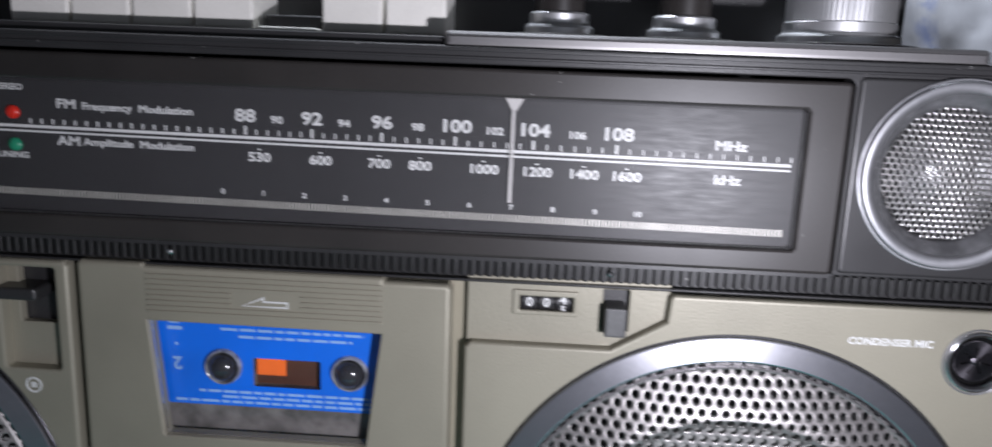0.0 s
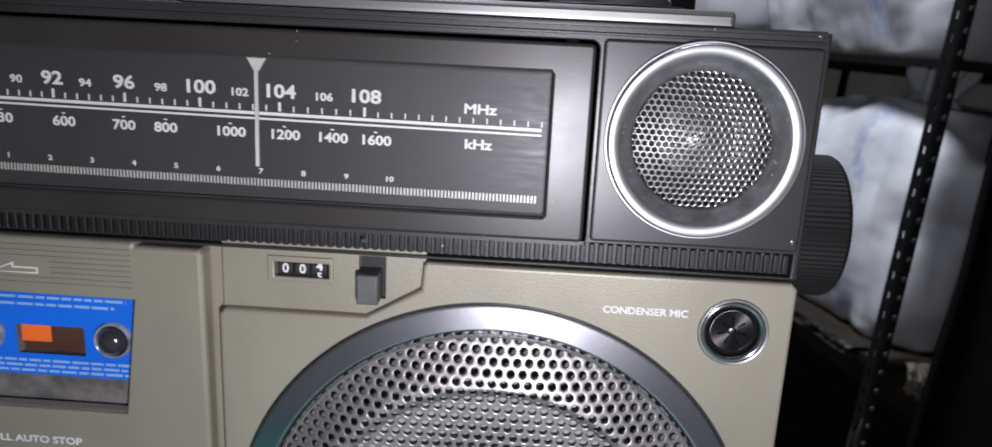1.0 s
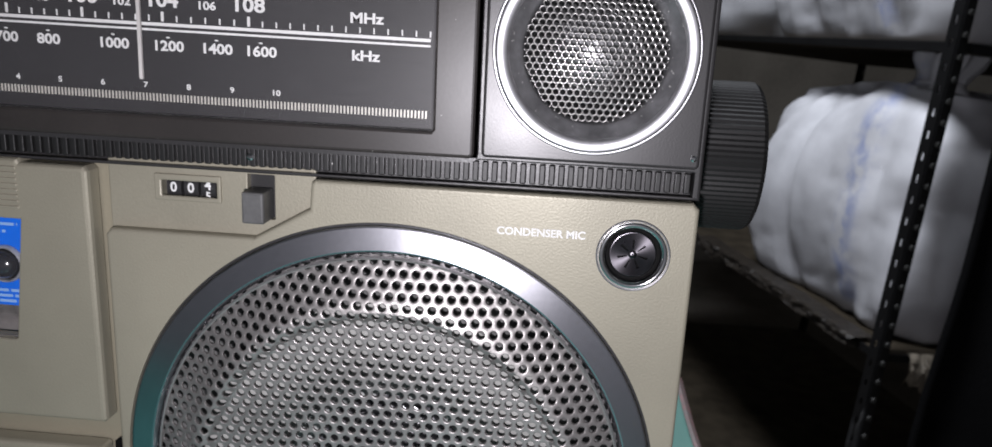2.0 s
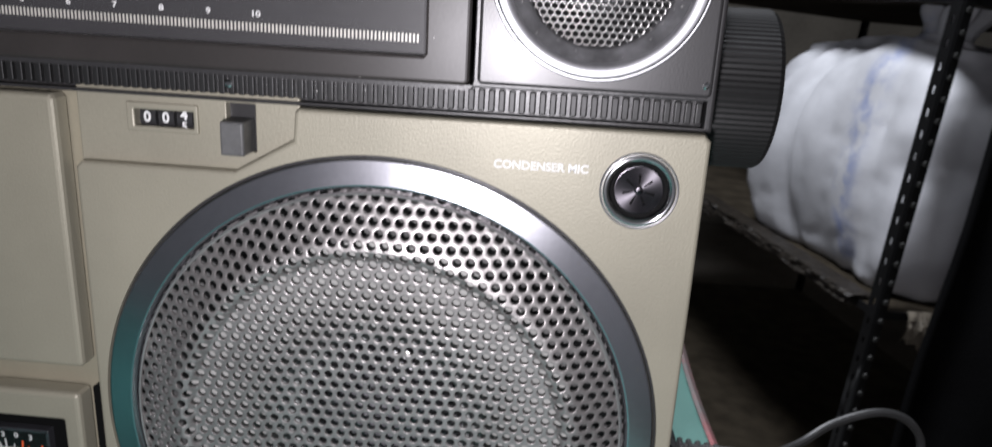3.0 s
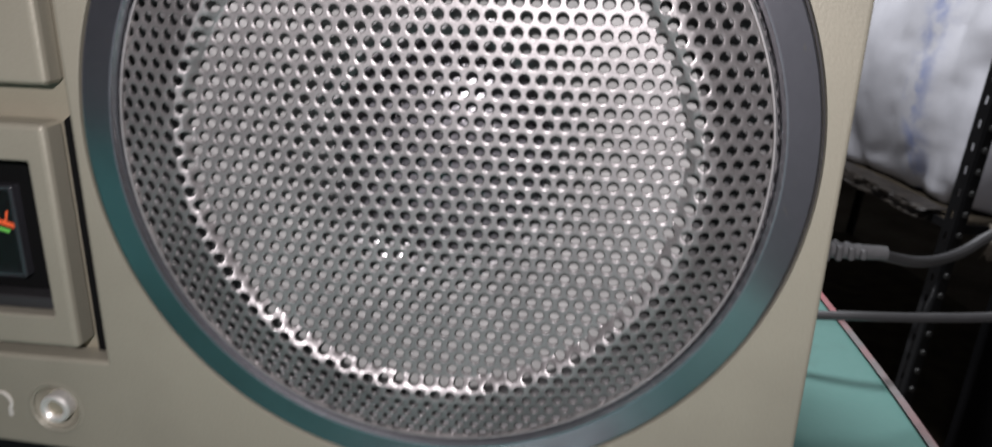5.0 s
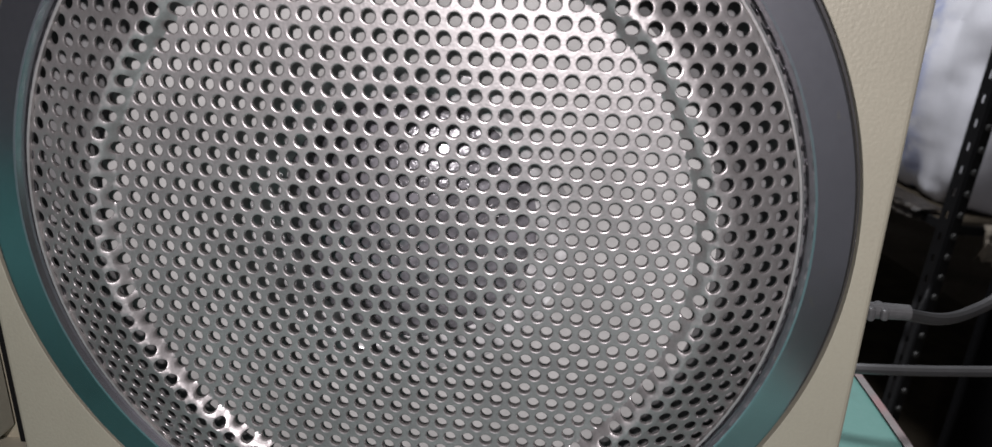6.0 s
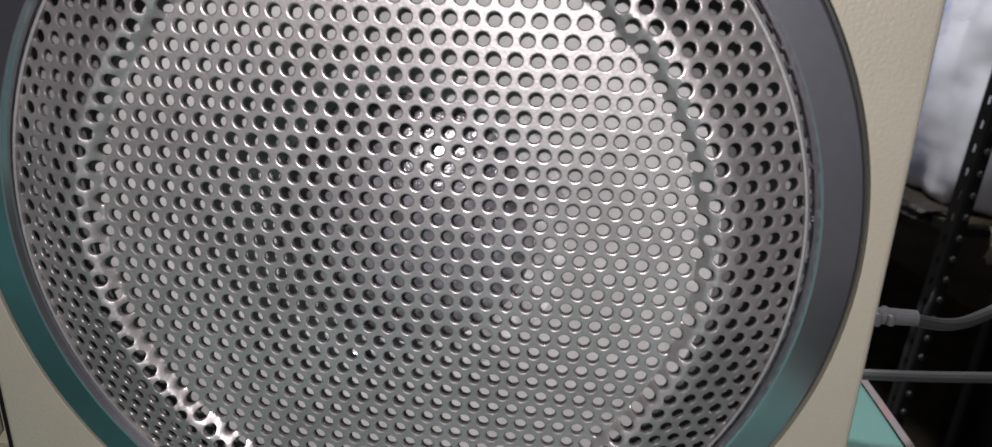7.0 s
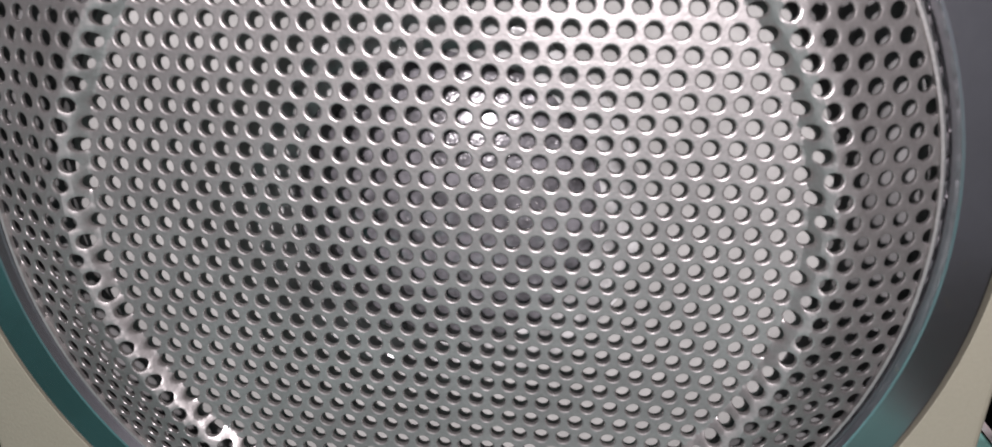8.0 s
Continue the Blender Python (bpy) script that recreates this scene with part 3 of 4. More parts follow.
    for z, m, w in ((141.7, M_red, "red stereo lamp lens"), (131.6, M_green, "green tuning lamp lens")):
        part("indicator", lathe([(2.1, 5.2), (2.1, 4.4), (1.5, 3.8), (0.5, 3.5)], -230.1, z, 24), m, radio, w)
    # ribbed strip under the dial
    strip = part("ribbed_strip", slab([(-239, 96.4), (85.2, 96.4), (85.2, 103.1), (-239, 103.1)], (), 4.2, 7, 0.2), M_black, radio, "black ribbed strip")
    rib = finish("rib", box(-0.85, 0.85, 2.4, 4.6, 97.0, 102.8, 0.35), M_rubber)
    for k in range(119):
        o = part("rib", rib, M_rubber, strip)
        o.location.x = (-237 + 2.72 * k) / 1000
    for x in (-181, -41.8):
        part("dial_screw", lathe([(1.0, 2.6), (1.0, 2.1), (0.5, 1.8)], x, 99.9, 16), M_chrome, radio)
    # tweeter
    part("tweeter_face", slab(rounded(25.6, 104.2, 86.4, 162.4, 1.4), [circle(tw[0], tw[1], 26.0, 64)], 0.6, 5, 0.9, 0.2), M_face, radio, "dark metal tweeter plate")
    ring = part("tweeter", lathe([(28.3, 1.2), (28.3, 0.2), (28.0, 0.0), (27.6, 0.1), (27.5, -0.6), (27.2, -1.2), (26.8, -1.4), (24.4, -0.9), (24.0, -0.6), (23.7, 0.0), (23.6, 0.6)], tw[0], tw[1], 96), M_trim, radio, "bright chrome tweeter ring", 60)
    part("tweeter_wall", lathe([(23.7, 0.2), (22.8, 0.9), (20.6, 2.7), (19.8, 4.4), (19.6, 7.0)], tw[0], tw[1], 72), M_wallring, ring, "grey sloping wall", 60)
    me = hex_sheet(19.9, 1.95, 0.4, 0.2, lambda r: 4.4 - 1.8 * math.cos(min(r / 21, 1) * math.pi / 2), 0.75, 0.4, tw[0], tw[1], 2)
    me.materials.append(M_mesh)
    part("tweeter_mesh", me, M_mesh, ring, "fine steel mesh")
    part("tweeter_cone", lathe([(23, 7), (20, 9), (15, 11.5), (11.4, 12.5)], tw[0], tw[1], 48), M_dark_cone, ring, "", 60)
    part("tweeter_dome", lathe([(11.6, 12.8), (11.0, 11.0), (9.4, 9.0), (7.0, 7.4), (4.0, 6.4), (1.5, 6.0), (0.3, 5.95)], tw[0], tw[1], 48), M_dome, ring, "glossy grey dome behind the mesh", 60)
    part("dial_screw", lathe([(0.9, 0.9), (0.9, 0.3), (0.4, 0.1)], 84.6, 107.4, 14), M_chrome, radio)


def right_panel():
    outline = [(-212.6, ZB + 3.5), (-150, ZB + 2.6), (-100, ZB + 0.3), (-86.2, ZB), (86.1, ZB), (87.9, ZB + 1.8), (87.9, 93.0), (86.1, 94.8), (-22.0, 94.8), (-23.2, 93.8), (-23.8, 86.0), (-40.6, 76.2), (-84.4, 76.2), (-86.2, 74.4), (-86.2, -59.8), (-212.6, -59.8)]
    part("right_panel", slab(outline, [circle(0, 0, 83.4, 140), circle(70.5, 78.7, 8.6, 48), circle(-102.5, -75.0, 6.4, 40)], 0.0, 8.0, 1.2, 0.12), M_olive, radio, "champagne painted speaker panel")
    # counter plate, set back in its corner
    part("counter_plate", slab([(-86.0, 74.6), (-37.0, 74.6), (-23.0, 83.6), (-22.6, 97.2), (-86.0, 97.2)], [rounded(-69.6, 86.5, -52.4, 91.5, 0.3), rounded(-43.4, 81.2, -35.2, 94.6, 0.3)], 3.6, 8.0, 0.5, 0.3), M_olive, radio)
    part("counter_frame", slab(rounded(-71.6, 85.2, -51.2, 93.3, 0.5), [rounded(-69.4, 86.7, -52.6, 91.3, 0.2)], 2.8, 3.9, 0.4, 0.5), M_olive, radio)
    ctr = part("counter_window", slab([(-70, 86), (-52, 86), (-52, 92), (-70, 92)], (), 6.6, 7.6, 0), M_black, radio, "black counter reading zero zero four")
    for k, x in enumerate((-66.3, -61.0, -55.7)):
        w = part("counter_wheel", lathe([(0.2, x - 2.2), (3.9, x - 2.2), (3.9, x + 2.2), (0.2, x + 2.2)], 8.2, 88.9, 32, "x"), M_black, ctr)
        part("digit", text_mesh([("0", x, 89.0, 3.0, "CENTER", 1.0, 0)] if k < 2 else [("4", x, 90.1, 2.9, "CENTER", 1.0, 0), ("5", x, 86.9, 2.4, "CENTER", 1.0, 0)], 4.15), M_white, w)
    slot = part("reset_slot", slab([(-44, 80.8), (-34.8, 80.8), (-34.8, 95), (-44, 95)], (), 6.4, 7.4, 0), M_black, radio)
    part("reset_lever", slab(rounded(-43.0, 81.0, -36.4, 90.4, 0.6), (), -2.6, 5.6, 0.7), M_lever, radio, "worn grey plastic reset lever")
    # microphone
    mic = part("microphone", lathe([(9.9, 1.0), (9.8, -0.5), (9.3, -0.9), (8.5, -0.75), (7.9, -0.1), (7.8, 1.6)], 70.5, 78.7, 64), M_chrome, radio, "chrome ringed microphone", 50)
    part("microphone_cup", lathe([(8.2, 1.0), (8.0, 2.2), (0.3, 2.3)], 70.5, 78.7, 48), M_pit, mic)
    holes = []
    for k in range(7):
        t = radians(360 / 7 * k + 90)
        u, v = Vector((math.cos(t), math.sin(t))), Vector((-math.sin(t), math.cos(t)))
        c = Vector((70.5, 78.7))
        holes.append([tuple(c + u * 1.7 + v * 0.16), tuple(c + u * 1.7 - v * 0.16), tuple(c + u * 4.4 - v * 0.34), tuple(c + u * 4.4 + v * 0.34)])
    part("microphone_face", slab(circle(70.5, 78.7, 6.7, 64), holes, 1.0, 2.0, 0.3), M_mic, mic, "dark brushed metal face with fine slots")
    part("microphone_boss", lathe([(1.3, 1.4), (1.2, 0.9), (0.8, 0.7), (0.2, 0.65)], 70.5, 78.7, 24), M_mic, mic, "", 50)
    part("microphone_rim", lathe([(10.6, 1.0), (10.6, -0.1), (10.3, -0.35), (10.0, -0.2), (9.95, 1.0)], 70.5, 78.7, 64), M_trim, mic, "thin bright outer rim", 50)
    part("panel_lettering", text_mesh([("CONDENSER MIC", 31.2, 83.5, 2.3, "LEFT", 1.02, 0)], -0.12), M_white, radio)


def centre():
    # back plate behind the gaps between the units
    part("centre_back", slab([(-212.6, -62), (-86.4, -62), (-86.4, 97.2), (-212.6, 97.2)], [[(-190, 36), (-110, 36), (-110, 79.5), (-190, 79.5)], [(-206, -47), (-94, -47), (-94, -2), (-206, -2)]], 7.0, 9.5, 0.3), M_olive_dark, radio, "recessed champagne plate")
    win = [(-188.2, 77.4), (-184.6, 38.4), (-184.0, 37.8), (-118.0, 37.8), (-117.4, 38.4), (-112.6, 77.0)]
    door = part("cassette_door", slab([(-210.6, 11.2), (-91.4, 11.2), (-90.4, 12.2), (-90.6, 93.0), (-91.8, 94.4), (-111.6, 94.4), (-112.2, 95.6), (-188.6, 95.6), (-189.2, 96.4), (-209.4, 96.4), (-210.6, 95.2)], [win], 0.0, 6.0, 1.6, 0.5), M_olive, radio, "champagne cassette door with a window")
    pane = part("door_window", slab(inset(win, 0.3), (), 1.6, 2.4, 0.2), M_window, door, "clear window")
    pane.visible_shadow = False
    for k in range(8):
        z = 80.2 + 1.72 * k
        pieces = [(-188.0, -112.4)] if not 2 <= k <= 4 else [(-188.0, -160.5), (-138.5, -112.4)]
        for a, b in pieces:
            part("ridge", box(a, b, -0.45, 0.3, z, z + 0.95, 0.25), M_olive, door)
    arrow = [(-157.2, 84.0), (-149.8, 87.4), (-149.8, 86.0), (-142.2, 86.0), (-142.2, 83.8)]
    bm = slab(arrow, [inset(arrow, 0.55)], -0.3, 0.2, 0)
    part("arrow_mark", bm, M_white, door, "outlined white arrow")
    part("door_lettering", text_mesh([("FULL AUTO STOP", -133.2, 26.9, 2.5, "RIGHT", 1.18, 0)], -0.12), M_white, door)
    part("deck_well", slab([(-192, 30), (-108, 30), (-108, 84), (-192, 84)], (), 22, 24, 0), M_black, radio)
    # meter unit
    unit = part("meter_unit", slab(rounded(-211.5, -55.0, -90.6, 3.8, 1.6), [rounded(-205, -46.0, -96.0, -5.4, 0.6)], -0.6, 6.0, 1.5, 0.6), M_olive, radio, "champagne meter frame")
    part("meter_glass", slab([(-206, -46), (-94, -46), (-94, -3), (-206, -3)], (), 7.6, 8.6, 0), M_pit, unit, "black meter window")
    part("meter_sill", box(-204.6, -96.4, 2.4, 7.4, -45.8, -42.4, 0.6), M_face, unit, "grey sill of the meter window")
    meter(unit)
    unit.location = (-0.002, 0, -0.0015)
    part("meter_words", text_mesh([("RIGHT", -125.2, -47.0, 1.75, "CENTER", 1.2, 0), ("TOR", -139.0, -49.4, 2.2, "RIGHT", 1.2, 0)], -0.72), M_white, unit)
    part("meter_line", bars([(-137.8, -49.7, -124.6, -49.3), (-125.0, -49.7, -124.6, -48.4)], -0.72), M_white, unit)
    part("groove", slab([(-91.4, -59.6), (-86.4, -59.6), (-86.4, 6.0), (-91.4, 2.0)], (), 5.4, 6.8, 0), M_pit, radio)
    part("socket_dish", lathe([(8.0, -0.1), (7.2, -0.25), (6.4, 0.5), (5.0, 2.2), (3.4, 2.8)], -102.5, -75.0, 48), M_olive, radio, "", 50)
    part("headphone_socket", lathe([(4.1, 3.0), (4.1, -0.6), (3.7, -1.2), (2.9, -1.2), (2.3, -0.6), (2.2, 2.0)], -102.5, -75.0, 40), M_nickel, radio, "nickel headphone socket")
    part("socket_bore", lathe([(2.3, 0.2), (1.5, 0.6), (1.4, 5.4), (0.2, 5.5)], -102.5, -75.0, 32), M_olive_dark, radio)
    pts = [P3(-118.0 + 2.9 * math.cos(radians(a)), -0.1, -74.7 + 3.2 * math.sin(radians(a))) for a in range(-35, 216, 25)]
    bm = tube(pts, 0.00042, 6)
    bars([(-116.4, -78.7, -115.2, -75.7), (-120.8, -78.7, -119.6, -75.7)], -0.15, 0.2, bm)
    part("headphone_mark", bm, M_ink, radio)


def meter(unit):
    m = part("level_meter", slab(rounded(-138.4, -38.2, -105.6, -13.6, 0.6), [rounded(-137.4, -37.2, -106.6, -14.6, 0.4)], 4.6, 7.5, 0.3), M_spindle, unit, "small level meter with needle")
    cover = part("meter_cover", slab(rounded(-138.2, -38.0, -105.8, -13.8, 0.6), (), 4.0, 4.6, 0.3), M_window, m)
    cover.visible_shadow = False
    c = (-121.0, -62.0)

    def arc(r0, r1, a0, a1, y):
        bm = bmesh.new()
        rows = []
        for k in range(17):
            a = radians(a0 + (a1 - a0) * k / 16)
            rows.append([bm.verts.new(P3(c[0] + r * math.sin(a), y, c[1] + r * math.cos(a))) for r in (r0, r1)])
        for p, q in zip(rows, rows[1:]):
            bm.faces.new((p[0], q[0], q[1], p[1]))
        return bm

    part("scale_arc", arc(38.4, 39.3, -22.5, 5.2, 7.2), M_white, m, "white part of the scale")
    part("scale_arc", arc(38.2, 39.5, 5.2, 20.5, 7.2), M_vu_red, m, "red part of the scale")
    part("scale_arc", arc(36.4, 37.4, -14, 17, 7.2), M_vu_green, m, "green band of the scale")
    for a0, col in ((-20, M_white), (-15.5, M_white), (-10, M_white), (-6, M_white), (-2, M_white), (2, M_white), (6, M_vu_red), (9, M_vu_red), (12, M_vu_red), (15, M_vu_red), (18.5, M_vu_red)):
        a = radians(a0)
        bm = bmesh.new()
        u, v = Vector((math.sin(a), math.cos(a))), Vector((math.cos(a), -math.sin(a)))
        w, h = (0.3, 3.2) if a0 in (-20, -10, -2, 6, 15) else (0.18, 1.6)
        q = [Vector(c) + u * 39.2 - v * w, Vector(c) + u * 39.2 + v * w, Vector(c) + u * (39.2 + h) + v * w, Vector(c) + u * (39.2 + h) - v * w]
        bm.faces.new([bm.verts.new(P3(p.x, 7.15, p.y)) for p in q])
        part("scale_tick", bm, col, m)
    nums = [("20", -18), ("10", -12.5), ("5", -7.5), ("3", -2.5), ("0", 3), ("3", 9)]
    part("meter_numbers", text_mesh([(w, c[0] + 44.0 * math.sin(radians(a)) * 1.05, c[1] + 44.0 * math.cos(radians(a)), 1.9, "CENTER", 1.1, 0) for w, a in nums] + [("VU", -121.0, -31.2, 2.6, "CENTER", 1.25, 0)], 7.1), M_white, m)
    bm = bmesh.new()
    for k, (x0, z0, x1, z1) in enumerate([(-120.4, -33.0, -124.0, -20.6)]):
        d = Vector((z1 - z0, -(x1 - x0))).normalized() * 0.3
        bm.faces.new([bm.verts.new(P3(x, 6.4, z)) for x, z in ((x0 - d.x, z0 - d.y), (x0 + d.x, z0 + d.y), (x1 + d.x, z1 + d.y), (x1 - d.x, z1 - d.y))])
    part("needle", bm, M_needle, m, "pale thin needle")


def left_panel():
    part("left_panel", slab([(X0, ZB), (-213.6, ZB), (-213.6, 94.0), (-215.0, 95.6), (X0 + 2, 95.6), (X0, 93.6)], [circle(OLX, 0, 84.0, 140), rounded(-236.5, 58.6, -218.0, 93.0, 1.0)], 0.0, 8.0, 1.5, 0.8), M_olive, radio, "champagne painted speaker panel")
    part("switch_tray", slab([(-240, 56), (-215, 56), (-215, 95), (-240, 95)], [rounded(-233.0, 73.2, -220.0, 92.0, 0.4)], 4.6, 7.6, 0, 0.4), M_olive, radio)
    part("switch_slot", slab([(-234, 72), (-219, 72), (-219, 93), (-234, 93)], (), 8.2, 9.2, 0), M_black, radio)
    part("switch_lever", box(-238.5, -223.0, -2.6, 8.4, 82.4, 86.6, 1.0), M_black, radio, "black slide switch lever")
    bm = slab(circle(-227.6, 53.0, 2.7, 32), [circle(-227.6, 53.0, 2.1, 32)], -0.25, 0.2, 0)
    bars([(-228.5, 52.1, -226.7, 53.9)], -0.15, 0.2, bm)
    part("round_mark", bm, M_white, radio)


def top_deck():
    part("top_plate", slab([(X0 + 1, 164.6), (X1 - 1, 164.6), (X1 - 1, 167.0), (X0 + 1, 167.0)], (), 3.0, 122, 0.6), M_black, radio)
    part("key_rail", box(-330, -95.5, 7, 30, 166.8, 169.6, 0.7), M_black, radio)
    for k, x in enumerate((-238.6, -218.3, -198.1, -177.9, -157.3, -136.3, -116.0)):
        down = k == 4
        z0, z1 = (166.9, 175.0) if down else (169.9, 186.0)
        y0 = 26 if down else 20
        part("piano_key", slab(rounded(x, z0, x + 19.2, z1, 0.9), (), y0, 44, 0.9), M_black if down else M_key, radio, "pressed key with a dark top" if down else "cream piano key")
        if down:
            part("key_lip", slab(rounded(x, 167.2, x + 19.2, 171.0, 0.7), (), 19.5, 26.2, 0.7), M_key, radio, "cream lip of the pressed key")
    part("knob_deck", slab(rounded(-95.0, 166.4, 61.4, 171.2, 1.3), (), 2.4, 57.5, 1.6), M_deck, radio, "dark satin deck under the knobs")
    for x, r, tall in ((-61.0, 9.8, False), (-20.4, 10.2, False), (29.2, 17.2, True)):
        k = part("knob", lathe([(r + 1.6, 171.8), (r + 1.6, 174.2), (r + 1.2, 174.8), (r + 0.3, 175.2), (r, 175.8), (r, 178.6), (r - 0.8, 179.2), (r - 2.0, 179.4)], x, 34, 96, "z"), M_knob, radio, "chrome control knob")
        if tall:
            part("knob_top", lathe([(r - 0.6, 179.0), (r - 0.6, 190.0), (r - 1.6, 190.8), (0.3, 190.8)], x, 34, 144, "z", None, 0, lambda i: 0.008 * (i % 2)), M_knob, k, "ribbed chrome drum")
        else:
            part("knob_top", lathe([(r - 1.8, 179.0), (r - 1.8, 190.0), (r - 2.6, 190.8), (0.3, 190.8)], x, 34, 96, "z"), M_gloss, k, "black cap")
        part("knob_base", lathe([(r + 7.0, 171.0), (r + 7.0, 171.9), (r + 5.6, 172.3), (r + 1.0, 172.3)], x, 34, 64, "z"), M_gloss, k, "black collar")
    part("rear_housing", box(-340, 61.0, 58, 118, 166.6, 196.0, 3.0), M_black, radio, "raised black rear housing")
    # big ribbed tuning knob on the side
    part("tuning_knob", lathe([(22.5, 86.4), (23.6, 87.2), (24.2, 88.5), (24.2, 109.4), (23.4, 110.8), (21.0, 111.4), (0.3, 111.4)], 47, 102.4, 180, "x", None, 0, lambda i: 0.012 * (i % 2)), M_rubber, radio, "large black ribbed tuning knob", 18)


case()
woofers()
upper_front()
right_panel()
centre()
left_panel()
top_deck()


# ---- the tape in the deck ----
def cassette():
    t = thing("cassette_tape", "blue labelled compact cassette behind the door window", "cassette", at=(-0.1457, 0.012, 0.145))
    cx, cz = -145.7, 59.9

    def put(name, bm, mat, parent, label="", angle=12):
        o = part(name, bm, mat, parent, label, angle)
        o.matrix_parent_inverse = Matrix.Translation((0.1457, -0.012, -0.145))
        return o

    hubs = [circle(cx - 21.25, cz, 5.2, 32), circle(cx + 21.25, cz, 5.2, 32)]
    put("shell", slab(rounded(cx - 50, cz - 33, cx + 50, cz + 31, 2), hubs + [rounded(cx - 11.6, cz - 7.0, cx + 11.6, cz + 3.8, 0.5)], 8.4, 16, 0.8), M_shell, t, "smoky clear plastic shell")
    put("label", slab(rounded(cx - 47, cz - 14.0, cx + 47, cz + 27, 1.5), hubs + [rounded(cx - 11.4, cz - 6.6, cx + 11.4, cz + 3.4, 0.5)], 8.05, 8.4, 0), M_blue, t, "bright blue paper label")
    put("tape_pack", slab([(cx - 12, cz - 8), (cx + 12, cz - 8), (cx + 12, cz + 5), (cx - 12, cz + 5)], (), 12, 13, 0), M_tape, t, "brown tape")
    put("liner", slab(rounded(cx - 10.6, cz - 3.0, cx - 0.9, cz + 3.2, 0.3), (), 9.6, 10.2, 0.1), M_orange, t, "orange liner behind the window")
    for s in (-1, 1):
        h = put("hub", lathe([(6.2, 8.0), (6.1, 6.8), (5.7, 6.2), (5.3, 6.5), (5.0, 8.0), (4.9, 14)], cx + 21.25 * s, cz, 40), M_hub, t, "clear ringed hub", 40)
        put("spindle", lathe([(4.9, 14.5), (4.8, 7.2), (4.3, 5.6), (3.2, 4.4), (1.7, 3.7), (0.4, 3.5)], cx + 21.25 * s, cz, 32), M_spindle, t, "shiny black drive spindle", 60)
    rng = random.Random(4)
    rects = []
    for z, a, b in ((15.6, -6, 12), (13.0, -22, 26), (10.6, -16, 22), (-9.0, -30, 30), (-10.8, -22, 40), (-12.6, -38, 36)):
        x = a
        while x < b:
            w = rng.uniform(2, 6)
            rects.append((cx + x, cz + z - 0.45, cx + min(x + w, b), cz + z + 0.45))
            x += w + 0.8
    bm = bars(rects, 7.96, 0.1)
    bm2 = text_mesh([("2", cx - 37, cz + 0.5, 4.6, "CENTER", 1.0, 180)], 7.95)
    put("label_print", bm, M_blueprint, t)
    put("side_number", bm2, M_blueprint, t)
    put("label_mark", bars([(cx - 40, cz + 12.0, cx - 35, cz + 13.2), (cx - 39.4, cz + 14.2, cx - 36, cz + 15.4), (cx - 37.6, cz + 6.6, cx - 36.6, cz + 7.6)], 7.96, 0.1), M_blueprint, t)


cassette()


# ---- power plug and cable at the side ----
def lead():
    t = thing("power_cable", "grey cable with a ribbed plug in the side of the radio", "cable", at=(0.1, 0.08, 0.05))
    inv = Matrix.Translation((-0.1, -0.08, -0.05))
    bm = slab(rounded(87.4, -46.5, 104, -35.5, 2.0), (), 62, 75, 1.5)
    plug = part("plug", bm, M_plug, t, "dark grey moulded plug")
    plug.matrix_parent_inverse = inv
    bm = bmesh.new()
    for k in range(5):
        box(105 + 3.6 * k, 107.2 + 3.6 * k, 65.5, 72, -44.3 + 0.4 * k, -37.7 - 0.4 * k, 0.8, bm)
    lathe([(2.6, 103), (2.2, 128)], 69, -41, 16, "x", bm)
    part("strain_relief", bm, M_plug, plug)
    pts = [(0.124, 0.069, 0.059), (0.142, 0.078, 0.0535), (0.160, 0.092, 0.052), (0.176, 0.1, 0.0585), (0.195, 0.103, 0.064), (0.209, 0.104, 0.060), (0.2155, 0.103, 0.048), (0.206, 0.101, 0.0345), (0.185, 0.1, 0.0275), (0.158, 0.1, 0.0245), (0.13, 0.101, 0.0225), (0.105, 0.11, 0.017), (0.092, 0.135, 0.004)]
    o = part("cable", tube(pts, 0.0018), M_cable, t)
    o.matrix_parent_inverse = inv


lead()


# ---- steel rack with sacks behind the radio ----
RACK = Matrix.Translation((0.485, 0.800, -0.488)) @ pose(0, 0, 0, 0, 4.1, 12.9) @ Matrix.Scale(0.72, 4)
FOOT = 0.364
SHELVES = (-0.15, 0.453, 1.030)
BULK = 2.42


def cuboid(x0, x1, y0, y1, z0, z1, b=0.001):
    bm = bmesh.new()
    bmesh.ops.create_cube(bm, size=1, matrix=Matrix.Translation(((x0 + x1) / 2, (y0 + y1) / 2, (z0 + z1) / 2)) @ Matrix.Diagonal((x1 - x0, y1 - y0, z1 - z0, 1)))
    bmesh.ops.bevel(bm, geom=bm.edges[:], offset=b, segments=1, affect="EDGES")
    return bm


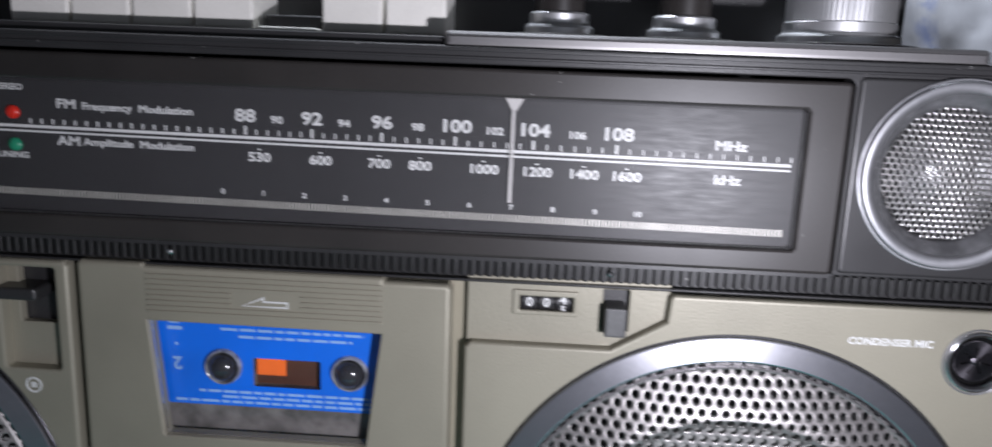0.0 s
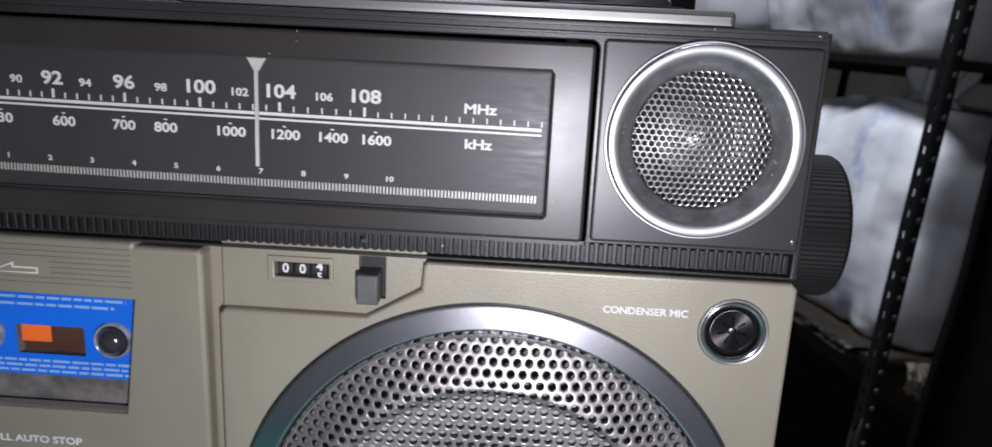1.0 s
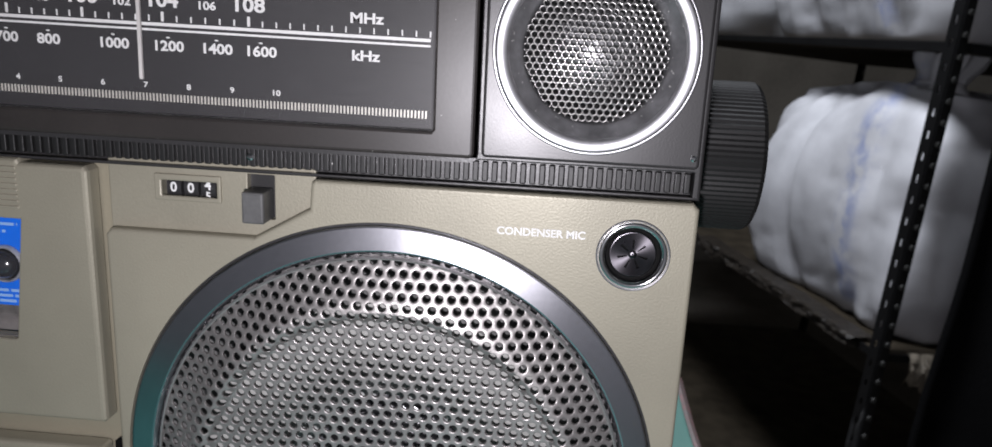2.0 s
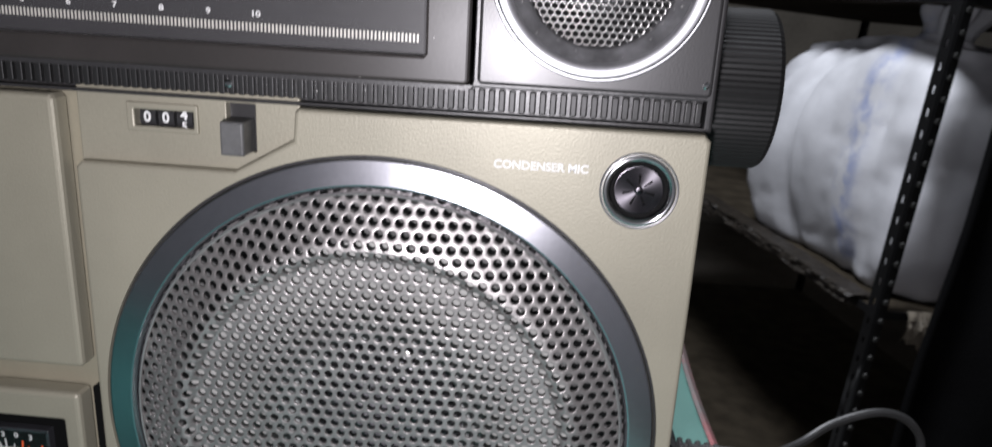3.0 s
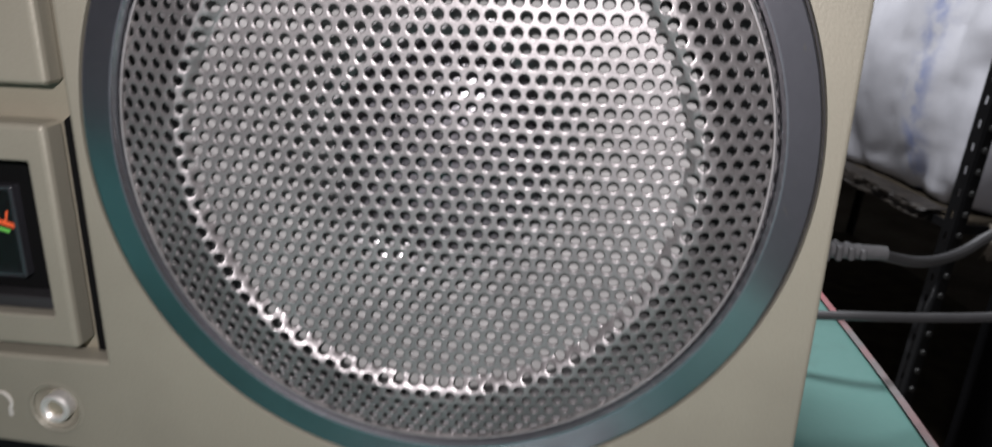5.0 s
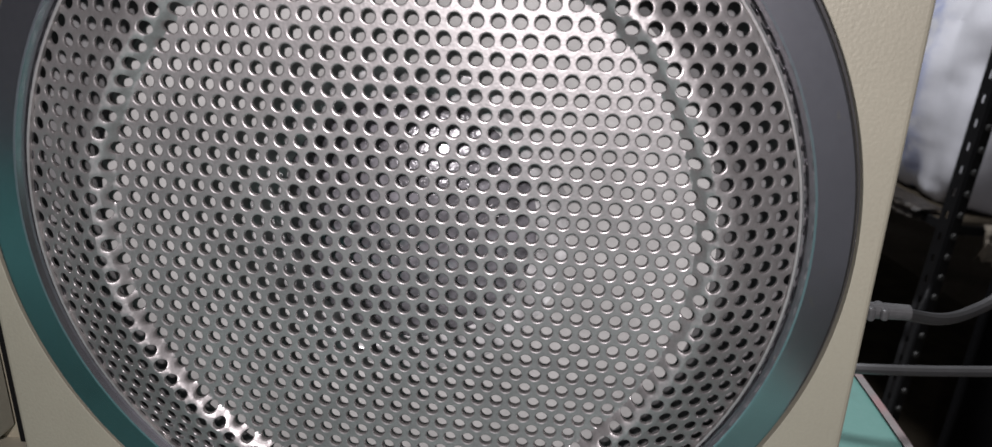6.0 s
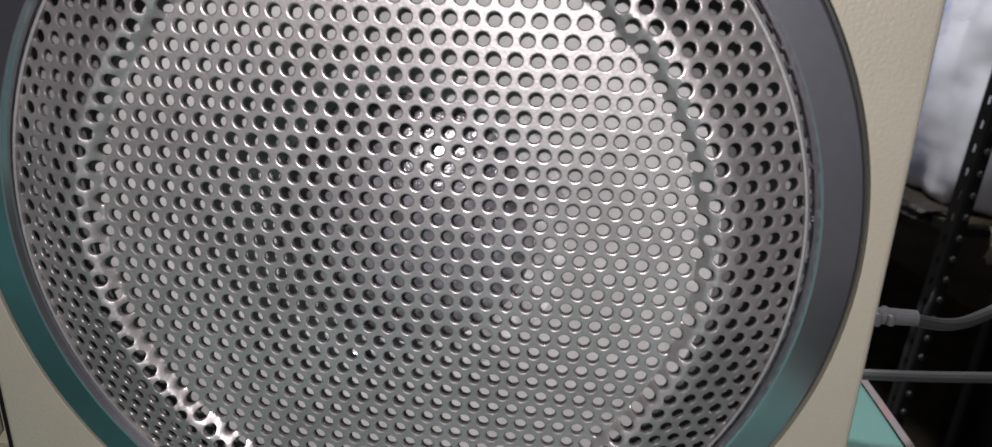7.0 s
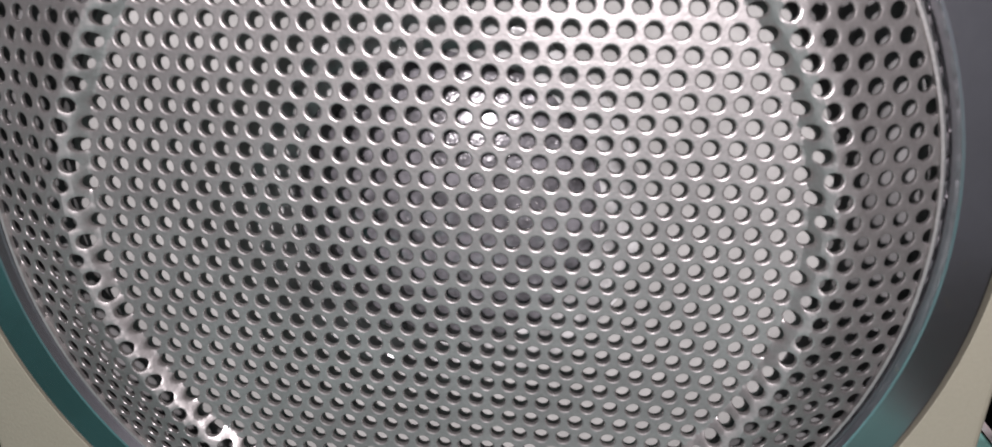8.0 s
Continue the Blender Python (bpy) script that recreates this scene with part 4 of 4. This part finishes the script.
def slotted_leaf(width, height, along_y):
    """One leaf of an angle post with a row of real slots."""
    bm = bmesh.new()
    step, z = 0.04, 0.0
    t = 0.003

    def q(u0, u1, z0, z1):
        a = [(-t, u0), (0, u0), (0, u1), (-t, u1)] if along_y else [(u0, -t), (u1, -t), (u1, 0), (u0, 0)]
        v = [bm.verts.new((x, y, zz)) for zz in (z0, z1) for x, y in a]
        for f in ((0, 1, 2, 3), (4, 5, 6, 7), (0, 1, 5, 4), (1, 2, 6, 5), (2, 3, 7, 6), (3, 0, 4, 7)):
            bm.faces.new([v[i] for i in f])

    while z < height:
        q(0, width * 0.38, z, z + step)
        q(width * 0.62, width, z, z + step)
        q(width * 0.38, width * 0.62, z, z + step * (0.66 if along_y else 1))
        z += step
    bmesh.ops.remove_doubles(bm, verts=bm.verts, dist=1e-5)
    return bm


def sheet(rows, gap):
    """A cloth of the given rows of points, with a little thickness."""
    bm = bmesh.new()
    for k in (0, 1):
        g = [[bm.verts.new(Vector(p) + Vector(gap) * k) for p in r] for r in rows]
        for a, b in zip(g, g[1:]):
            for i in range(len(a) - 1):
                bm.faces.new((a[i], a[i + 1], b[i + 1], b[i]))
    return bm


def grown(bm):
    """Blows a mesh drawn small up to its full bulk."""
    bmesh.ops.scale(bm, vec=(BULK, BULK, BULK), verts=bm.verts)
    return bm


def rack():
    t = thing("storage_rack", "dark slotted steel rack with boards, full of sacks", "rack")
    t.matrix_basis = RACK
    for x, y, sx, sy in ((0, 0, 1, 1), (0, 1.78, 1, -1), (1.0, 0, -1, 1), (1.0, 1.78, -1, -1)):
        bm = slotted_leaf(0.017, 1.9 + FOOT, False)
        b2 = slotted_leaf(0.028, 1.9 + FOOT, True)
        me = bpy.data.meshes.new("leaf")
        b2.to_mesh(me)
        bm.from_mesh(me)
        b2.free()
        bpy.data.meshes.remove(me)
        bmesh.ops.transform(bm, matrix=Matrix.Translation((x, y, -FOOT)) @ Matrix.Diagonal((sx, sy, 1, 1)), verts=bm.verts)
        post = part("post", bm, M_steel, t, "slotted angle post")
        if (x, y) == (0, 0):
            bolt = bmesh.new()
            bmesh.ops.create_cone(bolt, cap_ends=True, segments=6, radius1=0.0060, radius2=0.0050, depth=0.004, matrix=pose(0.009, -0.005, 0, 90))
            head = finish("bolt", bolt, M_bolt)
            for k in range(46):
                part("bolt", head, M_bolt, post).location.z = 0.04 - FOOT + 0.038 * k
    for z in SHELVES:
        part("shelf", cuboid(0.004, 0.996, 0.004, 1.776, z - 0.012, z, 0.003), M_board, t, "worn board shelf")
        part("beam", cuboid(-0.001, 0.003, 0.0, 1.78, z - 0.014, z + 0.002, 0.0008), M_steel, t)
        part("beam", cuboid(0.0, 1.0, -0.001, 0.003, z - 0.014, z + 0.002, 0.0008), M_steel, t)


def shelf_wrap():
    """A crumpled sheet of brown wrapping that lines the shelf and hangs over its edge."""
    z0 = 0.0
    w = thing("shelf_liner", "crumpled dark brown wrapping hanging over the shelf edge", "wrapping")
    w.matrix_basis = RACK @ Matrix.Translation((0, 0, SHELVES[1]))

    def ruffle(y0, y1, drop, seed):
        rows = []
        for j in range(13):
            v = j / 12
            row = []
            for i in range(71):
                y = y0 + (y1 - y0) * i / 70
                q = noise.noise(Vector((y * 42, v * 3, seed))) * 0.006 + abs(noise.noise(Vector((y * 90, v * 6, seed + 4)))) * 0.005
                long = drop * (0.75 + 0.5 * noise.noise(Vector((y * 18, 0, seed))))
                if v < 0.3:
                    row.append((0.012 - 0.017 * v / 0.3 - q * v / 0.3, y, z0 + 0.0035 + 0.3 * abs(q)))
                else:
                    row.append((-0.005 - abs(q) * 1.3, y, z0 + 0.0035 - long * (v - 0.3) / 0.7 + q * 0.3))
            rows.append(row)
        return grown(sheet(rows, (0.0006, 0, 0.0006)))

    part("overhang", ruffle(0.024, 0.34, 0.014, 1.0), M_liner, w)
    rows = []
    for j in range(9):
        v = j / 8
        rows.append([(0.022 + 0.030 * i / 20, -0.004 - 0.004 * abs(noise.noise(Vector((i * 0.45, v * 3, 2)))) - 0.004 * math.sin(v * 3.1), z0 + 0.004 - (0.028 + 0.012 * noise.noise(Vector((i * 0.2, 0, 7)))) * v) for i in range(21)])
    part("end_flap", grown(sheet(rows, (0, 0.0006, 0))), M_beige, w, "beige paper flap at the shelf end")


def sack(seed, sx, sy, sz, at, turn, label, neck=None):
    """A stuffed woven sack: flat sides, sharp creases, a gathered and tied neck."""
    s = thing("sack", label, "sack", "sacks on the rack")
    s.matrix_basis = RACK @ Matrix.Translation((at[0] * BULK, at[1] * BULK, at[2])) @ pose(0, 0, 0, 0, 0, turn)
    rng = random.Random(seed)
    off = Vector((rng.random() * 9, rng.random() * 9, rng.random() * 9))
    nx, ny = neck or (0.0, 0.0)
    bm = bmesh.new()
    n, m = 120, 60
    rows = []
    for j in range(m + 1):
        v = j / m
        row = []
        for i in range(n):
            a = 2 * math.pi * i / n
            e = 7.7
            k = (abs(math.cos(a)) ** e + abs(math.sin(a)) ** e) ** (-1 / e)
            cx, cy = k * math.cos(a), k * math.sin(a)
            fat = (0.86 + 0.14 * math.sin(math.pi * min(1, v * 1.05)) ** 0.6) * (1 - 0.03 * (max(0, v - 0.8) / 0.2) ** 2)
            p = Vector((cx * sx / 2 * fat, cy * sy / 2 * fat, v * sz))
            w = noise.noise(p * 8 + off) * 0.014
            for k, (fx, fz, h) in enumerate(((15, 5, 0.008), (7, 9, 0.004), (34, 16, 0.0018))):
                c = noise.noise(Vector((p.x * fx, p.y * fx, p.z * fz + 0.6 * p.y * fx)) + off * (k + 1))
                w -= h * max(0.0, 1 - abs(c) * 4.5)
            k = 1 + w / max(0.06, math.hypot(p.x, p.y))
            # the top is drawn towards the neck and sags at the corners
            pull = max(0.0, v - 0.8) / 0.2
            away = math.hypot(p.x - nx, p.y - ny)
            z = p.z + noise.noise(p * 7 - off) * 0.016 * v - 0.045 * away * pull
            row.append(bm.verts.new((p.x * k, p.y * k, z)))
        rows.append(row)
    top = rows[-1]
    for f in (0.82, 0.62, 0.42, 0.24):
        ring = []
        for q in top:
            d = Vector((q.co.x - nx, q.co.y - ny))
            pleat = 0.0022 * math.sin(9 * math.atan2(d.y, d.x)) * (1 - f)
            ring.append(bm.verts.new((nx + d.x * f, ny + d.y * f, q.co.z + (sz - q.co.z + 0.004) * (1 - f) ** 1.5 + pleat + 0.006 * noise.noise(Vector((q.co.x, q.co.y, 0)) * 12 * f + off))))
        rows.append(ring)
    for a, b in zip(rows, rows[1:]):
        for i in range(n):
            bm.faces.new((a[i], a[(i + 1) % n], b[(i + 1) % n], b[i]))
    bm.faces.new(rows[0]), bm.faces.new(rows[-1])
    low = min(v.co.z for v in bm.verts)
    for v in bm.verts:
        v.co.z -= low
    bag = part("bag", grown(bm), M_sack, s, "", 70)
    # gathered neck with its tie
    bm = bmesh.new()
    rows, n = [], 72
    for z, r in ((-0.060, 0.036), (-0.024, 0.046), (-0.006, 0.038), (0.005, 0.028), (0.012, 0.020), (0.019, 0.022), (0.028, 0.029), (0.037, 0.031), (0.035, 0.026), (0.026, 0.013)):
        row = []
        for i in range(n):
            a = 2 * math.pi * i / n
            k = r * (1 + 0.16 * math.sin(9 * a + seed) + 0.14 * noise.noise(Vector((math.cos(a) * 3, math.sin(a) * 3, z * 40)) + off))
            row.append(bm.verts.new((nx + k * math.cos(a) * 0.7, ny + k * math.sin(a) - 0.25 * max(0, z), sz - low - 0.004 + z + 0.15 * r * noise.noise(Vector((math.cos(a) * 2, math.sin(a) * 2, seed))))))
        rows.append(row)
    for a, b in zip(rows, rows[1:]):
        for i in range(n):
            bm.faces.new((a[i], a[(i + 1) % n], b[(i + 1) % n], b[i]))
    bm.faces.new(rows[-1])
    part("neck", grown(bm), M_sack, s, "gathered neck", 60)
    bm = bmesh.new()
    rows = []
    for i in range(32):
        a = 2 * math.pi * i / 32
        rows.append([bm.verts.new((nx + (0.0215 + 0.0022 * math.cos(b)) * math.cos(a) * 0.72, ny + (0.0215 + 0.0022 * math.cos(b)) * math.sin(a) - 0.003, sz - low + 0.009 + 0.0022 * math.sin(b))) for b in (0, 1.05, 2.1, 3.14, 4.19, 5.24)])
    for a, b in zip(rows, rows[1:] + rows[:1]):
        for i in range(6):
            bm.faces.new((a[i], a[(i + 1) % 6], b[(i + 1) % 6], b[i]))
    part("tie", grown(bm), M_sack, s, "white string", 80)
    return s


def sacks():
    first = sack(1, 0.36, 0.275, 0.200, (0.178, 0.147, SHELVES[1] + 0.004), 2, "white woven plastic sack with faded blue print", (-0.126, -0.062))
    # a crumpled corner of the film liner sticks out at the sack's end
    bm = bmesh.new()
    bmesh.ops.create_icosphere(bm, subdivisions=4, radius=1.0)
    for v in bm.verts:
        k = 1 + 0.35 * noise.noise(v.co * 2.1) + 0.2 * noise.noise(v.co * 5.3)
        v.co = Vector((-0.134 + 0.009 * v.co.x * k, -0.106 + 0.008 * v.co.y * k, 0.140 + 0.014 * v.co.z * k + 0.009 * v.co.x))
    part("loose_corner", grown(bm), M_beige, first, "cream crumpled corner", 60)
    sack(3, 0.36, 0.33, 0.20, (0.166, 0.158, SHELVES[2] + 0.001), 2, "white woven sack with blue print on the upper shelf")
    sack(4, 0.36, 0.34, 0.21, (0.168, 0.55, SHELVES[2] + 0.001), -3, "white woven sack on the upper shelf")


rack()
shelf_wrap()
sacks()


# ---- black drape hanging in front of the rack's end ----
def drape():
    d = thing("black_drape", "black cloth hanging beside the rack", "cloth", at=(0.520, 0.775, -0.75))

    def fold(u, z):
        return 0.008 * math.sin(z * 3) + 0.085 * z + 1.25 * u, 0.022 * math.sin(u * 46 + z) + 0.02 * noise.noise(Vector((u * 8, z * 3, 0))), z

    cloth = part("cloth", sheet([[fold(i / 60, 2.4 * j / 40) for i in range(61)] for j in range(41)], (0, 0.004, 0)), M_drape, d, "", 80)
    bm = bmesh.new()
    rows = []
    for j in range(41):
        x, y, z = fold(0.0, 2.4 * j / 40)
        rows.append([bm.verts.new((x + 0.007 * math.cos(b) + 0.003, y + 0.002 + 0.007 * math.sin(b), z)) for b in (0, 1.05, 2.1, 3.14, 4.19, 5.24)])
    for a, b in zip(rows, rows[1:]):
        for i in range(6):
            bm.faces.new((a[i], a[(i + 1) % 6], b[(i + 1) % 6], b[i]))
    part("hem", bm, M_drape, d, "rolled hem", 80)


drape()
